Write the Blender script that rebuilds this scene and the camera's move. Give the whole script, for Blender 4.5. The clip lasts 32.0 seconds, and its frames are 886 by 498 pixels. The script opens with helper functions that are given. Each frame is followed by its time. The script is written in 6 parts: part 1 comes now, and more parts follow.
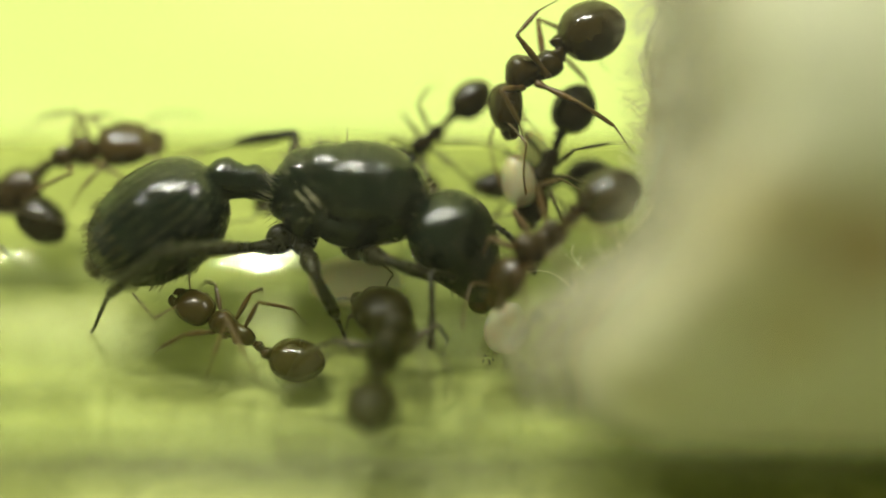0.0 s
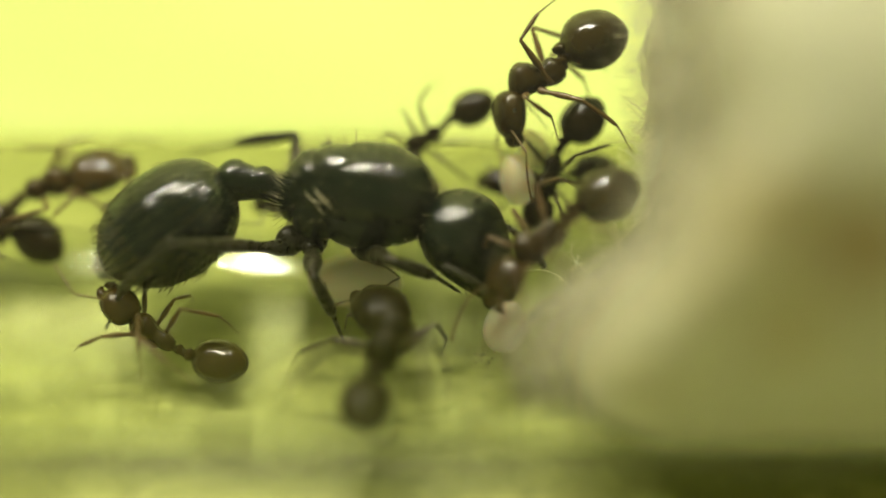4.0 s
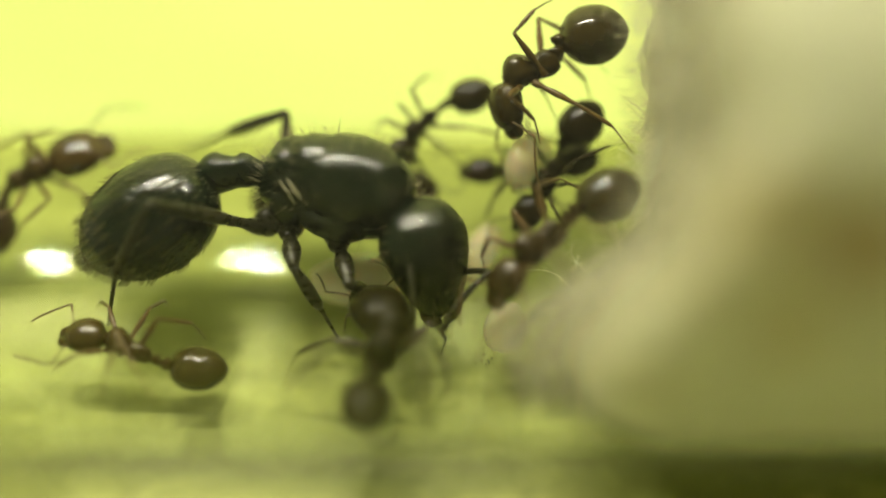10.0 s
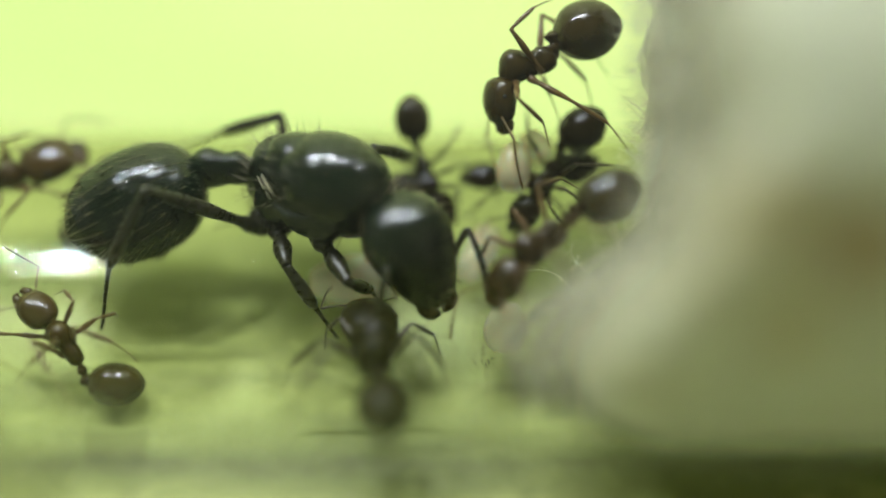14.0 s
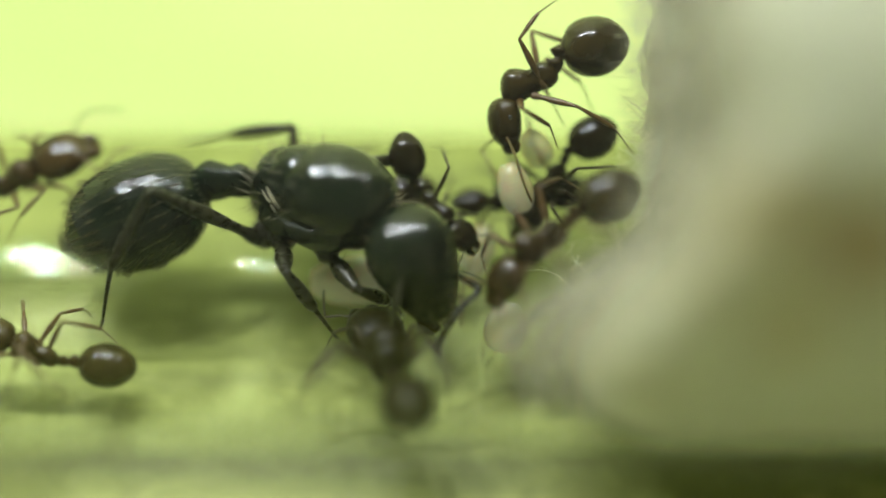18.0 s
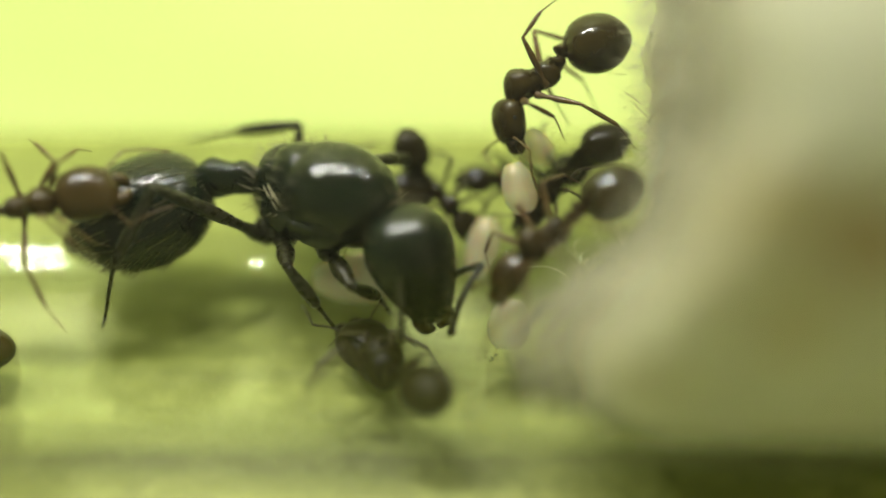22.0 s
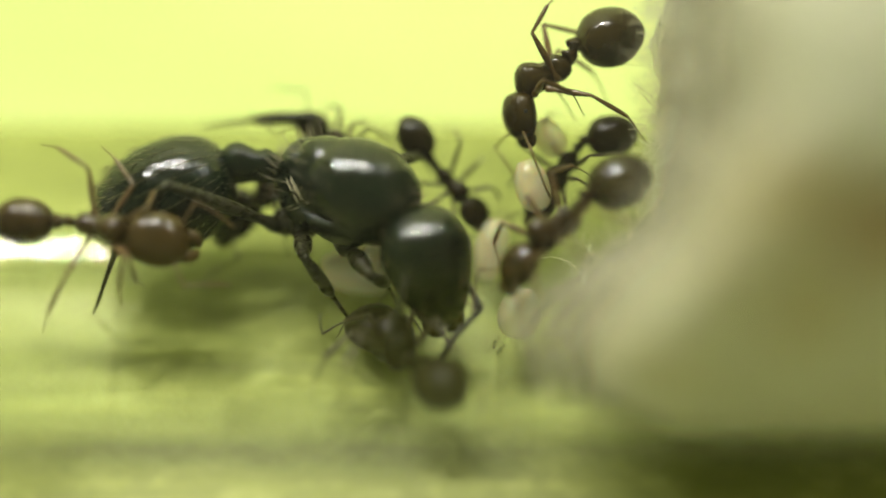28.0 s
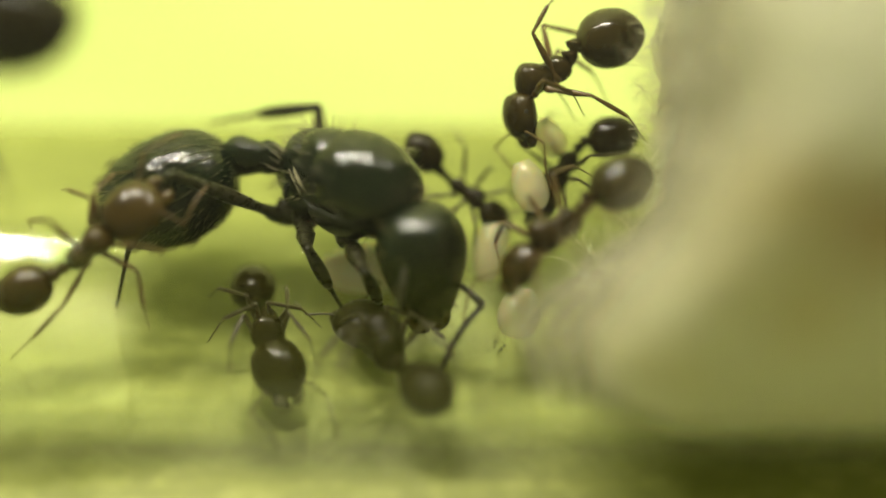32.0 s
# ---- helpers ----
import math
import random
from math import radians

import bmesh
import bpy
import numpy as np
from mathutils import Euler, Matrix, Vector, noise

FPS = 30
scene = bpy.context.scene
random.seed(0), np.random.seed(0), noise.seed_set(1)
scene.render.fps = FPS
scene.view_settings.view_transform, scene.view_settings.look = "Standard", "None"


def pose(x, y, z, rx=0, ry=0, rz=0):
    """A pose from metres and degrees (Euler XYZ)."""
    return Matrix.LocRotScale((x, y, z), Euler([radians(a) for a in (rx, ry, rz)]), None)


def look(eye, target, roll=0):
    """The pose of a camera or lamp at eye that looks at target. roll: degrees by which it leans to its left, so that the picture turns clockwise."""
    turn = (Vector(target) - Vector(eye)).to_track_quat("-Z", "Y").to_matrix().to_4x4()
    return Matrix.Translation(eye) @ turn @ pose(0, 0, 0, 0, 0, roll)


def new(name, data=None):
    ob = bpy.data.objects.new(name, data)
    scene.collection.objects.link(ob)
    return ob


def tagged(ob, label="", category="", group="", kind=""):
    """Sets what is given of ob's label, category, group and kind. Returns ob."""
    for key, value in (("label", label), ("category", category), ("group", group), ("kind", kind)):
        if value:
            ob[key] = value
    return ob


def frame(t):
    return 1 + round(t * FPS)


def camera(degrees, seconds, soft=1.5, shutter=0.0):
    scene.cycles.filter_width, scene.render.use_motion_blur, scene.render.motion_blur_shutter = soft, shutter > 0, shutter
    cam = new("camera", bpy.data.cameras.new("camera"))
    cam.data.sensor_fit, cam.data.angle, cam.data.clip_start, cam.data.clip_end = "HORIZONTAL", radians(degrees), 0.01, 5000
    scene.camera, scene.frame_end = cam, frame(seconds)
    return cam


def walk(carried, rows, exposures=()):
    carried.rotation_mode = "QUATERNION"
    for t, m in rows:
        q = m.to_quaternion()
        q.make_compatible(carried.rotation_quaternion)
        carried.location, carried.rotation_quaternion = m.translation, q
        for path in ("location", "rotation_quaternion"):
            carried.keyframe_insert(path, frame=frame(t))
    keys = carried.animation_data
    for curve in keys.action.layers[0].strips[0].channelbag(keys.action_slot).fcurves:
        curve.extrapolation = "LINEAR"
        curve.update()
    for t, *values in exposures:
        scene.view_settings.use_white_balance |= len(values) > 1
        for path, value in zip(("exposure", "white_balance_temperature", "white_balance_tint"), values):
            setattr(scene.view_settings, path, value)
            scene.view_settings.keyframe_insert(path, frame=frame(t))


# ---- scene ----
# A close view into a glass test tube that lies on a green base: an ant queen, her workers and brood
# before a cotton plug. All lengths below are millimetres, turned into metres by MM.
MM = 0.001
LENS = 40.0
cam = camera(LENS, 32.0, soft=1.8)
cam.data.dof.use_dof = True
cam.data.dof.focus_distance = 0.0401
cam.data.dof.aperture_fstop = 8.8
TILT = 45.0


def eye(dx, dv):
    """The camera's pose, moved dx to its right and dv upwards in its own picture plane, in millimetres."""
    s, c = math.sin(radians(TILT)), math.cos(radians(TILT))
    x, y, z = 0.000, -27.344, 31.022
    return pose((x + dx) * MM, (y + dv * s) * MM, (z + dv * c) * MM, 90 - TILT, 0, 0)


walk(cam, [(0.0, eye(-0.04, 0.04)), (0.4, eye(0, 0)), (10.0, eye(0, 0)), (19.4, eye(0, 0)), (20.0, eye(-0.112, -0.112)),
           (25.5, eye(-0.112, -0.112)), (27.5, eye(-0.392, -0.411)), (32.0, eye(-0.41, -0.42))],
     exposures=[(0, 0.0, 6600, 10), (1, 0.0, 7150, 10), (3, 0.0, 7300, 11), (6, 0.0, 7600, 12), (9, 0.0, 7550, 11), (10, 0.0, 7500, 9), (11, 0.0, 6450, 10), (12, 0.0, 6000, 13),
                (14, -0.08, 5550, 17), (18, -0.07, 5750, 15), (20, -0.06, 6000, 14), (22, -0.05, 6450, 14), (25, 0.0, 6550, 14), (28, 0.0, 6450, 16), (30, 0.0, 6500, 13), (31, 0.0, 7000, 12), (32, 0.0, 7200, 13)])

# ---- light ----
world = bpy.data.worlds.new("room")
scene.world = world
world.use_nodes = True


def room_light(nt, dim, bright):
    """A dim room, brighter on the side of the lit panel."""
    bg = nt.nodes["Background"]
    tc, sep, side = (nt.nodes.new("ShaderNode" + k) for k in ("TexCoord", "SeparateXYZ", "MapRange"))
    side.interpolation_type = "SMOOTHSTEP"
    side.inputs["From Min"].default_value, side.inputs["From Max"].default_value = -0.6, 0.9
    side.inputs["To Min"].default_value, side.inputs["To Max"].default_value = dim, bright
    nt.links.new(tc.outputs["Generated"], sep.inputs["Vector"])
    nt.links.new(sep.outputs["Y"], side.inputs["Value"])
    nt.links.new(side.outputs["Result"], bg.inputs["Strength"])
    bg.inputs["Color"].default_value = (0.85, 0.86, 0.5, 1)


room_light(world.node_tree, 0.2, 1.4)


def lamp(name, place, target, sx, sy, power, colour):
    data = bpy.data.lights.new(name, "AREA")
    data.shape, data.size, data.size_y = "RECTANGLE", sx * MM, sy * MM
    data.energy, data.color = power, colour
    ob = new(name, data)
    ob.matrix_world = look([a * MM for a in place], [a * MM for a in target])
    return ob


# a row of small LEDs over the tube, then one added cotton fill lamp
LED_Y, LED_Z = 13.6, 59.5
for x0, x1, power in ((-40.5, -36.2, 0.015), (-32.6, -29.7, 0.011), (-18.0, -12.2, 0.017),
                      (-8.6, -6.0, 0.010), (0.8, 2.8, 0.010), (16.0, 44.0, 0.019)):
    lamp("led_and_fill", ((x0 + x1) / 2, LED_Y, LED_Z), ((x0 + x1) / 4, 0, 5), x1 - x0, 0.35, power, (1.0, 0.98, 0.88))



# ---- materials ----
def material(name):
    m = bpy.data.materials.new(name)
    m.use_nodes = True
    nt = m.node_tree
    return m, nt, nt.nodes["Principled BSDF"]


def noise_node(nt, scale, detail=4.0, rough=0.6, stretch=(1, 1, 1)):
    tc = nt.nodes.new("ShaderNodeTexCoord")
    mp = nt.nodes.new("ShaderNodeMapping")
    mp.inputs["Scale"].default_value = stretch
    n = nt.nodes.new("ShaderNodeTexNoise")
    n.inputs["Scale"].default_value, n.inputs["Detail"].default_value, n.inputs["Roughness"].default_value = scale, detail, rough
    nt.links.new(tc.outputs["Object"], mp.inputs["Vector"])
    nt.links.new(mp.outputs["Vector"], n.inputs["Vector"])
    return n


def ramp(nt, source, stops):
    r = nt.nodes.new("ShaderNodeValToRGB")
    el = r.color_ramp.elements
    while len(el) < len(stops):
        el.new(0.5)
    for e, (p, c) in zip(el, stops):
        e.position, e.color = p, (*c, 1)
    nt.links.new(source, r.inputs["Fac"])
    return r


def bump(nt, bsdf, source, strength, distance):
    b = nt.nodes.new("ShaderNodeBump")
    b.inputs["Strength"].default_value, b.inputs["Distance"].default_value = strength, distance * MM
    nt.links.new(source, b.inputs["Height"])
    nt.links.new(b.outputs["Normal"], bsdf.inputs["Normal"])


def chitin(name, dark, light, rough, scale=900, relief=0.03, stretch=(1, 1, 1), glow_through=0.0, coat=0.0, gloss=0.5):
    """Shell of an ant: glossy, mottled, with a fine relief."""
    m, nt, b = material(name)
    big = noise_node(nt, scale, 3, 0.55)
    r = ramp(nt, big.outputs["Fac"], [(0.3, dark), (0.72, light)])
    nt.links.new(r.outputs["Color"], b.inputs["Base Color"])
    fine = noise_node(nt, scale * 6, 1.5, 0.5, stretch)
    rr = ramp(nt, fine.outputs["Fac"], [(0.3, (rough * 0.75,) * 3), (0.75, (min(1, rough * 1.5),) * 3)])
    nt.links.new(rr.outputs["Color"], b.inputs["Roughness"])
    mid = noise_node(nt, scale * 2.4, 1, 0.5, stretch)
    add = nt.nodes.new("ShaderNodeMath")
    add.operation = "MULTIPLY_ADD"
    add.inputs[1].default_value = 1.2
    nt.links.new(mid.outputs["Fac"], add.inputs[0])
    nt.links.new(fine.outputs["Fac"], add.inputs[2])
    bump(nt, b, add.outputs["Value"], 0.7, relief)
    b.inputs["Specular IOR Level"].default_value = gloss
    b.inputs["Coat Weight"].default_value, b.inputs["Coat Roughness"].default_value = coat, 0.09
    if glow_through:
        b.inputs["Subsurface Weight"].default_value = glow_through
        b.inputs["Subsurface Radius"].default_value = (0.6 * MM, 0.25 * MM, 0.1 * MM)
        b.inputs["Subsurface Scale"].default_value = 1.0
    return m


black_shell = chitin("black_shell", (0.001, 0.003, 0.0015), (0.003, 0.008, 0.004), 0.12, 1000, 0.038, gloss=0.5)
black_rough = chitin("black_striated_shell", (0.001, 0.003, 0.0015), (0.003, 0.008, 0.004), 0.16, 900, 0.035, (0.35, 2.6, 2.6), gloss=0.5)
black_limb = chitin("black_limb", (0.008, 0.009, 0.004), (0.022, 0.02, 0.009), 0.28, 700, 0.02, gloss=0.35)
dark_shell = chitin("dark_shell", (0.006, 0.004, 0.001), (0.015, 0.010, 0.003), 0.13, 700, 0.018, gloss=0.3)
dull_shell = chitin("dull_dark_shell", (0.005, 0.004, 0.0012), (0.014, 0.010, 0.003), 0.38, 700, 0.02, gloss=0.12)
dark_limb = chitin("dark_limb", (0.016, 0.012, 0.005), (0.045, 0.031, 0.012), 0.32, 700, 0.02)
brown_shell = chitin("brown_shell", (0.013, 0.009, 0.002), (0.042, 0.026, 0.006), 0.18, 700, 0.03, gloss=0.4)
brown_gaster = chitin("brown_gaster", (0.009, 0.006, 0.0014), (0.026, 0.017, 0.004), 0.11, 600, 0.014, gloss=0.45)
amber_shell = chitin("amber_shell", (0.02, 0.012, 0.003), (0.052, 0.032, 0.009), 0.18, 700, 0.03, gloss=0.4)
amber_gaster = chitin("amber_gaster", (0.013, 0.009, 0.002), (0.036, 0.024, 0.006), 0.11, 600, 0.014, gloss=0.45)
brown_limb = chitin("brown_limb", (0.05, 0.028, 0.007), (0.13, 0.078, 0.024), 0.32, 700, 0.02)
red_shell = chitin("red_shell", (0.013, 0.008, 0.0025), (0.04, 0.023, 0.007), 0.2, 900, 0.03, gloss=0.4)
red_limb = chitin("red_limb", (0.05, 0.028, 0.009), (0.13, 0.075, 0.03), 0.33, 700, 0.02)
eye_shell = chitin("eye_shell", (0.008, 0.008, 0.006), (0.02, 0.02, 0.016), 0.15, 2000, 0.01)
hair = chitin("hair", (0.07, 0.06, 0.03), (0.16, 0.13, 0.06), 0.4, 500, 0.0)
wing_scar = chitin("wing_scar", (0.1, 0.09, 0.05), (0.3, 0.27, 0.17), 0.35, 900, 0.03)
larva_skin = chitin("larva_skin", (0.56, 0.5, 0.33), (0.66, 0.61, 0.44), 0.2, 300, 0.004, (1, 1, 1), 0.6)
larva_skin.node_tree.nodes["Principled BSDF"].inputs["Alpha"].default_value = 0.48
milky_skin = chitin("milky_larva_skin", (0.66, 0.62, 0.46), (0.76, 0.73, 0.58), 0.2, 300, 0.004, (1, 1, 1), 0.5)
milky_skin.node_tree.nodes["Principled BSDF"].inputs["Alpha"].default_value = 0.75
clear_skin = chitin("clear_larva_skin", (0.62, 0.57, 0.42), (0.72, 0.68, 0.54), 0.2, 300, 0.004, (1, 1, 1), 0.6)
clear_skin.node_tree.nodes["Principled BSDF"].inputs["Alpha"].default_value = 0.35


STAINS = ((6.62, -9.21, 13.24, 1.6, (0.87, 0.81, 0.66)), (8.91, -9.38, 13.07, 1.5, (0.66, 0.5, 0.36)), (7.58, -9.99, 10.9, 1.6, (0.85, 0.76, 0.6)), (4.26, -8.57, 6.66, 0.7, (0.3, 0.26, 0.2)), (4.11, -9.31, 10.88, 0.6, (0.6, 0.55, 0.48)), (4.89, -9.47, 9.3, 0.7, (0.78, 0.68, 0.55)), (7.07, 3.16, 7.78, 1.6, (0.8, 0.68, 0.5)), (6.43, 4.1, 5.9, 1.6, (0.72, 0.58, 0.4)))


def cotton_material():
    """Cotton wool: light goes into it and through it, and some of it is stained."""
    m, nt, b = material("cotton_wool")
    nt.nodes.remove(b)
    big = noise_node(nt, 260, 4, 0.55)
    r = ramp(nt, big.outputs["Fac"], [(0.3, (0.67, 0.63, 0.44)), (0.45, (0.75, 0.745, 0.585)), (0.68, (0.80, 0.81, 0.67))])
    spot = noise_node(nt, 200, 3, 0.5)
    stain = ramp(nt, spot.outputs["Fac"], [(0.28, (0.72, 0.60, 0.42)), (0.43, (1, 1, 1))])
    both = nt.nodes.new("ShaderNodeMix")
    both.data_type, both.blend_type = "RGBA", "MULTIPLY"
    both.inputs["Factor"].default_value = 1.0
    nt.links.new(r.outputs["Color"], both.inputs["A"])
    nt.links.new(stain.outputs["Color"], both.inputs["B"])
    # brown damp stains, in millimetres
    tc = nt.nodes.new("ShaderNodeTexCoord")
    for x, y, z, size, colour in STAINS:
        near, fade, mul = (nt.nodes.new("ShaderNode" + k) for k in ("VectorMath", "MapRange", "Mix"))
        near.operation, near.inputs[1].default_value = "DISTANCE", ((x - 5) * MM, y * MM, z * MM)
        fade.interpolation_type = "SMOOTHSTEP"
        fade.inputs["From Min"].default_value, fade.inputs["From Max"].default_value = size * 0.3 * MM, size * MM
        fade.inputs["To Min"].default_value, fade.inputs["To Max"].default_value = 1, 0
        mul.data_type, mul.blend_type = "RGBA", "MULTIPLY"
        mul.inputs["B"].default_value = (*colour, 1)
        nt.links.new(tc.outputs["Object"], near.inputs[0])
        nt.links.new(near.outputs["Value"], fade.inputs["Value"])
        nt.links.new(fade.outputs["Result"], mul.inputs["Factor"])
        nt.links.new(both.outputs["Result"], mul.inputs["A"])
        both = mul
    front, back, mix = (nt.nodes.new("ShaderNode" + k) for k in ("BsdfDiffuse", "BsdfTranslucent", "MixShader"))
    mix.inputs["Fac"].default_value = 0.35
    fine = noise_node(nt, 2600, 5, 0.7)
    for node in (front, back):
        nt.links.new(both.outputs["Result"], node.inputs["Color"])
    bump(nt, front, fine.outputs["Fac"], 0.6, 0.2)
    nt.links.new(front.outputs["BSDF"], mix.inputs[1])
    nt.links.new(back.outputs["BSDF"], mix.inputs[2])
    nt.links.new(mix.outputs["Shader"], nt.nodes["Material Output"].inputs["Surface"])
    return m


cotton_wool = cotton_material()


def fluff_material(cover):
    """Thin loose cotton: a veil of fibres with gaps."""
    m, nt, b = material("cotton_fluff")
    nt.nodes.remove(b)
    front, back, both, clear, veil = (nt.nodes.new("ShaderNode" + k) for k in ("BsdfDiffuse", "BsdfTranslucent", "MixShader", "BsdfTransparent", "MixShader"))
    front.inputs["Color"].default_value = back.inputs["Color"].default_value = (0.7, 0.66, 0.53, 1)
    nt.links.new(front.outputs["BSDF"], both.inputs[1])
    nt.links.new(back.outputs["BSDF"], both.inputs[2])
    n = noise_node(nt, 240, 8, 0.68)
    r = ramp(nt, n.outputs["Fac"], [(0.3, (cover * 0.1,) * 3), (0.72, (cover,) * 3)])
    # thinning out towards the tube's wall
    tc = nt.nodes.new("ShaderNodeTexCoord")
    mp = nt.nodes.new("ShaderNodeMapping")
    mp.inputs["Location"].default_value, mp.inputs["Scale"].default_value = (0, 0, -10 * MM), (0, 1, 1)
    far = nt.nodes.new("ShaderNodeVectorMath")
    far.operation = "LENGTH"
    thin = nt.nodes.new("ShaderNodeMapRange")
    thin.interpolation_type = "SMOOTHSTEP"
    thin.inputs["From Min"].default_value, thin.inputs["From Max"].default_value = 8.0 * MM, 10.4 * MM
    thin.inputs["To Min"].default_value, thin.inputs["To Max"].default_value = 1, 0
    cut = nt.nodes.new("ShaderNodeMath")
    cut.operation = "MULTIPLY"
    nt.links.new(tc.outputs["Object"], mp.inputs["Vector"])
    nt.links.new(mp.outputs["Vector"], far.inputs[0])
    nt.links.new(far.outputs["Value"], thin.inputs["Value"])
    nt.links.new(thin.outputs["Result"], cut.inputs[0])
    nt.links.new(r.outputs["Color"], cut.inputs[1])
    nt.links.new(cut.outputs["Value"], veil.inputs["Fac"])
    nt.links.new(clear.outputs["BSDF"], veil.inputs[1])
    nt.links.new(both.outputs["Shader"], veil.inputs[2])
    nt.links.new(veil.outputs["Shader"], nt.nodes["Material Output"].inputs["Surface"])
    return m


fluff = [fluff_material(c) for c in (0.45, 0.34, 0.24)]


def card_material():
    m, nt, b = material("green_card")
    streak = noise_node(nt, 130, 4, 0.55, (0.25, 1, 1))
    r = ramp(nt, streak.outputs["Fac"], [(0.3, (0.165, 0.195, 0.034)), (0.55, (0.25, 0.28, 0.06)), (0.75, (0.38, 0.4, 0.12))])
    thread = noise_node(nt, 900, 4, 0.65, (0.12, 1, 1))
    fade = ramp(nt, thread.outputs["Fac"], [(0.3, (0.72,) * 3), (0.7, (1.15,) * 3)])
    fibre = nt.nodes.new("ShaderNodeMix")
    fibre.data_type, fibre.blend_type = "RGBA", "MULTIPLY"
    fibre.inputs["Factor"].default_value = 1.0
    nt.links.new(r.outputs["Color"], fibre.inputs["A"])
    nt.links.new(fade.outputs["Color"], fibre.inputs["B"])
    damp = noise_node(nt, 1500, 2, 0.5, (0.7, 1, 1))
    speck = ramp(nt, damp.outputs["Fac"], [(0.5, (1, 1, 1)), (0.66, (1.3, 1.28, 1.5))])
    wet = nt.nodes.new("ShaderNodeMix")
    wet.data_type, wet.blend_type = "RGBA", "MULTIPLY"
    wet.inputs["Factor"].default_value = 1.0
    nt.links.new(fibre.outputs["Result"], wet.inputs["A"])
    nt.links.new(speck.outputs["Color"], wet.inputs["B"])
    # tube-edge darkening and shade under the queen, painted as bands across the card
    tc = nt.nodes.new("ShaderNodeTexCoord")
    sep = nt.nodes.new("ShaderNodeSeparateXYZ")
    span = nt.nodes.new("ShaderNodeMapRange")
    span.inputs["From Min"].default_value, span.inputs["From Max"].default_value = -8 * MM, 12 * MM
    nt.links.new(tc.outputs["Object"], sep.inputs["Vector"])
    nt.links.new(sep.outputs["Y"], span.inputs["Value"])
    shade_band = ramp(nt, span.outputs["Result"], [(0.0, (0.75,) * 3), (0.09, (0.85,) * 3), (0.155, (0.42,) * 3), (0.235, (1.0,) * 3), (0.4, (1.0,) * 3), (0.5, (0.8,) * 3), (1.0, (0.95,) * 3)])
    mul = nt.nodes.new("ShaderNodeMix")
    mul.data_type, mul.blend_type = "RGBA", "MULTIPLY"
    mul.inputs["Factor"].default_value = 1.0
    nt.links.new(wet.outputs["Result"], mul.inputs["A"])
    nt.links.new(shade_band.outputs["Color"], mul.inputs["B"])
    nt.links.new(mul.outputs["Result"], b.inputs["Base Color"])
    weave = noise_node(nt, 2400, 2, 0.5)
    bump(nt, b, weave.outputs["Fac"], 0.5, 0.08)
    b.inputs["Roughness"].default_value = 0.55
    return m


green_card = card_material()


def glass_material():
    """Thin clear glass: the view goes straight through, the gloss follows the angle."""
    m, nt, b = material("tube_glass")
    nt.nodes.remove(b)
    out = nt.nodes["Material Output"]
    clear, gloss, mix, fres = (nt.nodes.new("ShaderNode" + k) for k in ("BsdfTransparent", "BsdfGlossy", "MixShader", "Fresnel"))
    clear.inputs["Color"].default_value = (0.97, 0.985, 0.95, 1)
    gloss.inputs["Roughness"].default_value = 0.01
    fres.inputs["IOR"].default_value = 1.45
    weak = nt.nodes.new("ShaderNodeMath")
    weak.operation = "MULTIPLY"
    weak.inputs[1].default_value = 1.0
    nt.links.new(fres.outputs["Fac"], weak.inputs[0])
    low = nt.nodes.new("ShaderNodeMath")
    low.operation = "MINIMUM"
    low.inputs[1].default_value = 0.12
    nt.links.new(weak.outputs["Value"], low.inputs[0])
    nt.links.new(low.outputs["Value"], mix.inputs["Fac"])
    nt.links.new(clear.outputs["BSDF"], mix.inputs[1])
    nt.links.new(gloss.outputs["BSDF"], mix.inputs[2])
    # pale diffuse veil mixed into the glass to imitate haze and lift blacks
    haze, veil = nt.nodes.new("ShaderNodeBsdfDiffuse"), nt.nodes.new("ShaderNodeMixShader")
    haze.inputs["Color"].default_value = (0.8, 0.8, 0.7, 1)
    veil.inputs["Fac"].default_value = 0.004
    nt.links.new(mix.outputs["Shader"], veil.inputs[1])
    nt.links.new(haze.outputs["BSDF"], veil.inputs[2])
    nt.links.new(veil.outputs["Shader"], out.inputs["Surface"])
    return m


tube_glass = glass_material()


def panel_material():
    """A lit diffuser, a little uneven."""
    m, nt, b = material("lit_panel")
    n = noise_node(nt, 25, 2, 0.5)
    r = ramp(nt, n.outputs["Fac"], [(0.3, (0.80, 1.0, 0.24)), (0.6, (0.97, 1.0, 0.33)), (0.8, (1.0, 1.0, 0.42))])
    b.inputs["Base Color"].default_value = (0.6, 0.6, 0.4, 1)
    nt.links.new(r.outputs["Color"], b.inputs["Emission Color"])
    b.inputs["Emission Strength"].default_value = 1.1
    return m


lit_panel = panel_material()


def plain(name, dark, light, rough, scale, relief=0.05):
    return chitin(name, dark, light, rough, scale, relief)


table_paint = plain("table_paint", (0.10, 0.10, 0.07), (0.16, 0.16, 0.11), 0.6, 60)
soil = plain("soil", (0.02, 0.016, 0.008), (0.06, 0.045, 0.02), 0.9, 800)


# ---- mesh tools ----
def part(name, mesh, mat, parent=None, label=""):
    """One mesh object of vertices and faces, under a thing or a part."""
    verts, faces = mesh
    me = bpy.data.meshes.new(name)
    me.from_pydata([tuple(v) for v in np.asarray(verts, float) * MM], [], faces)
    me.polygons.foreach_set("use_smooth", [True] * len(me.polygons))
    me.update()
    me.materials.append(mat)
    ob = new(name, me)
    if parent:
        ob.parent = parent
    if label:
        tagged(ob, label)
    return ob


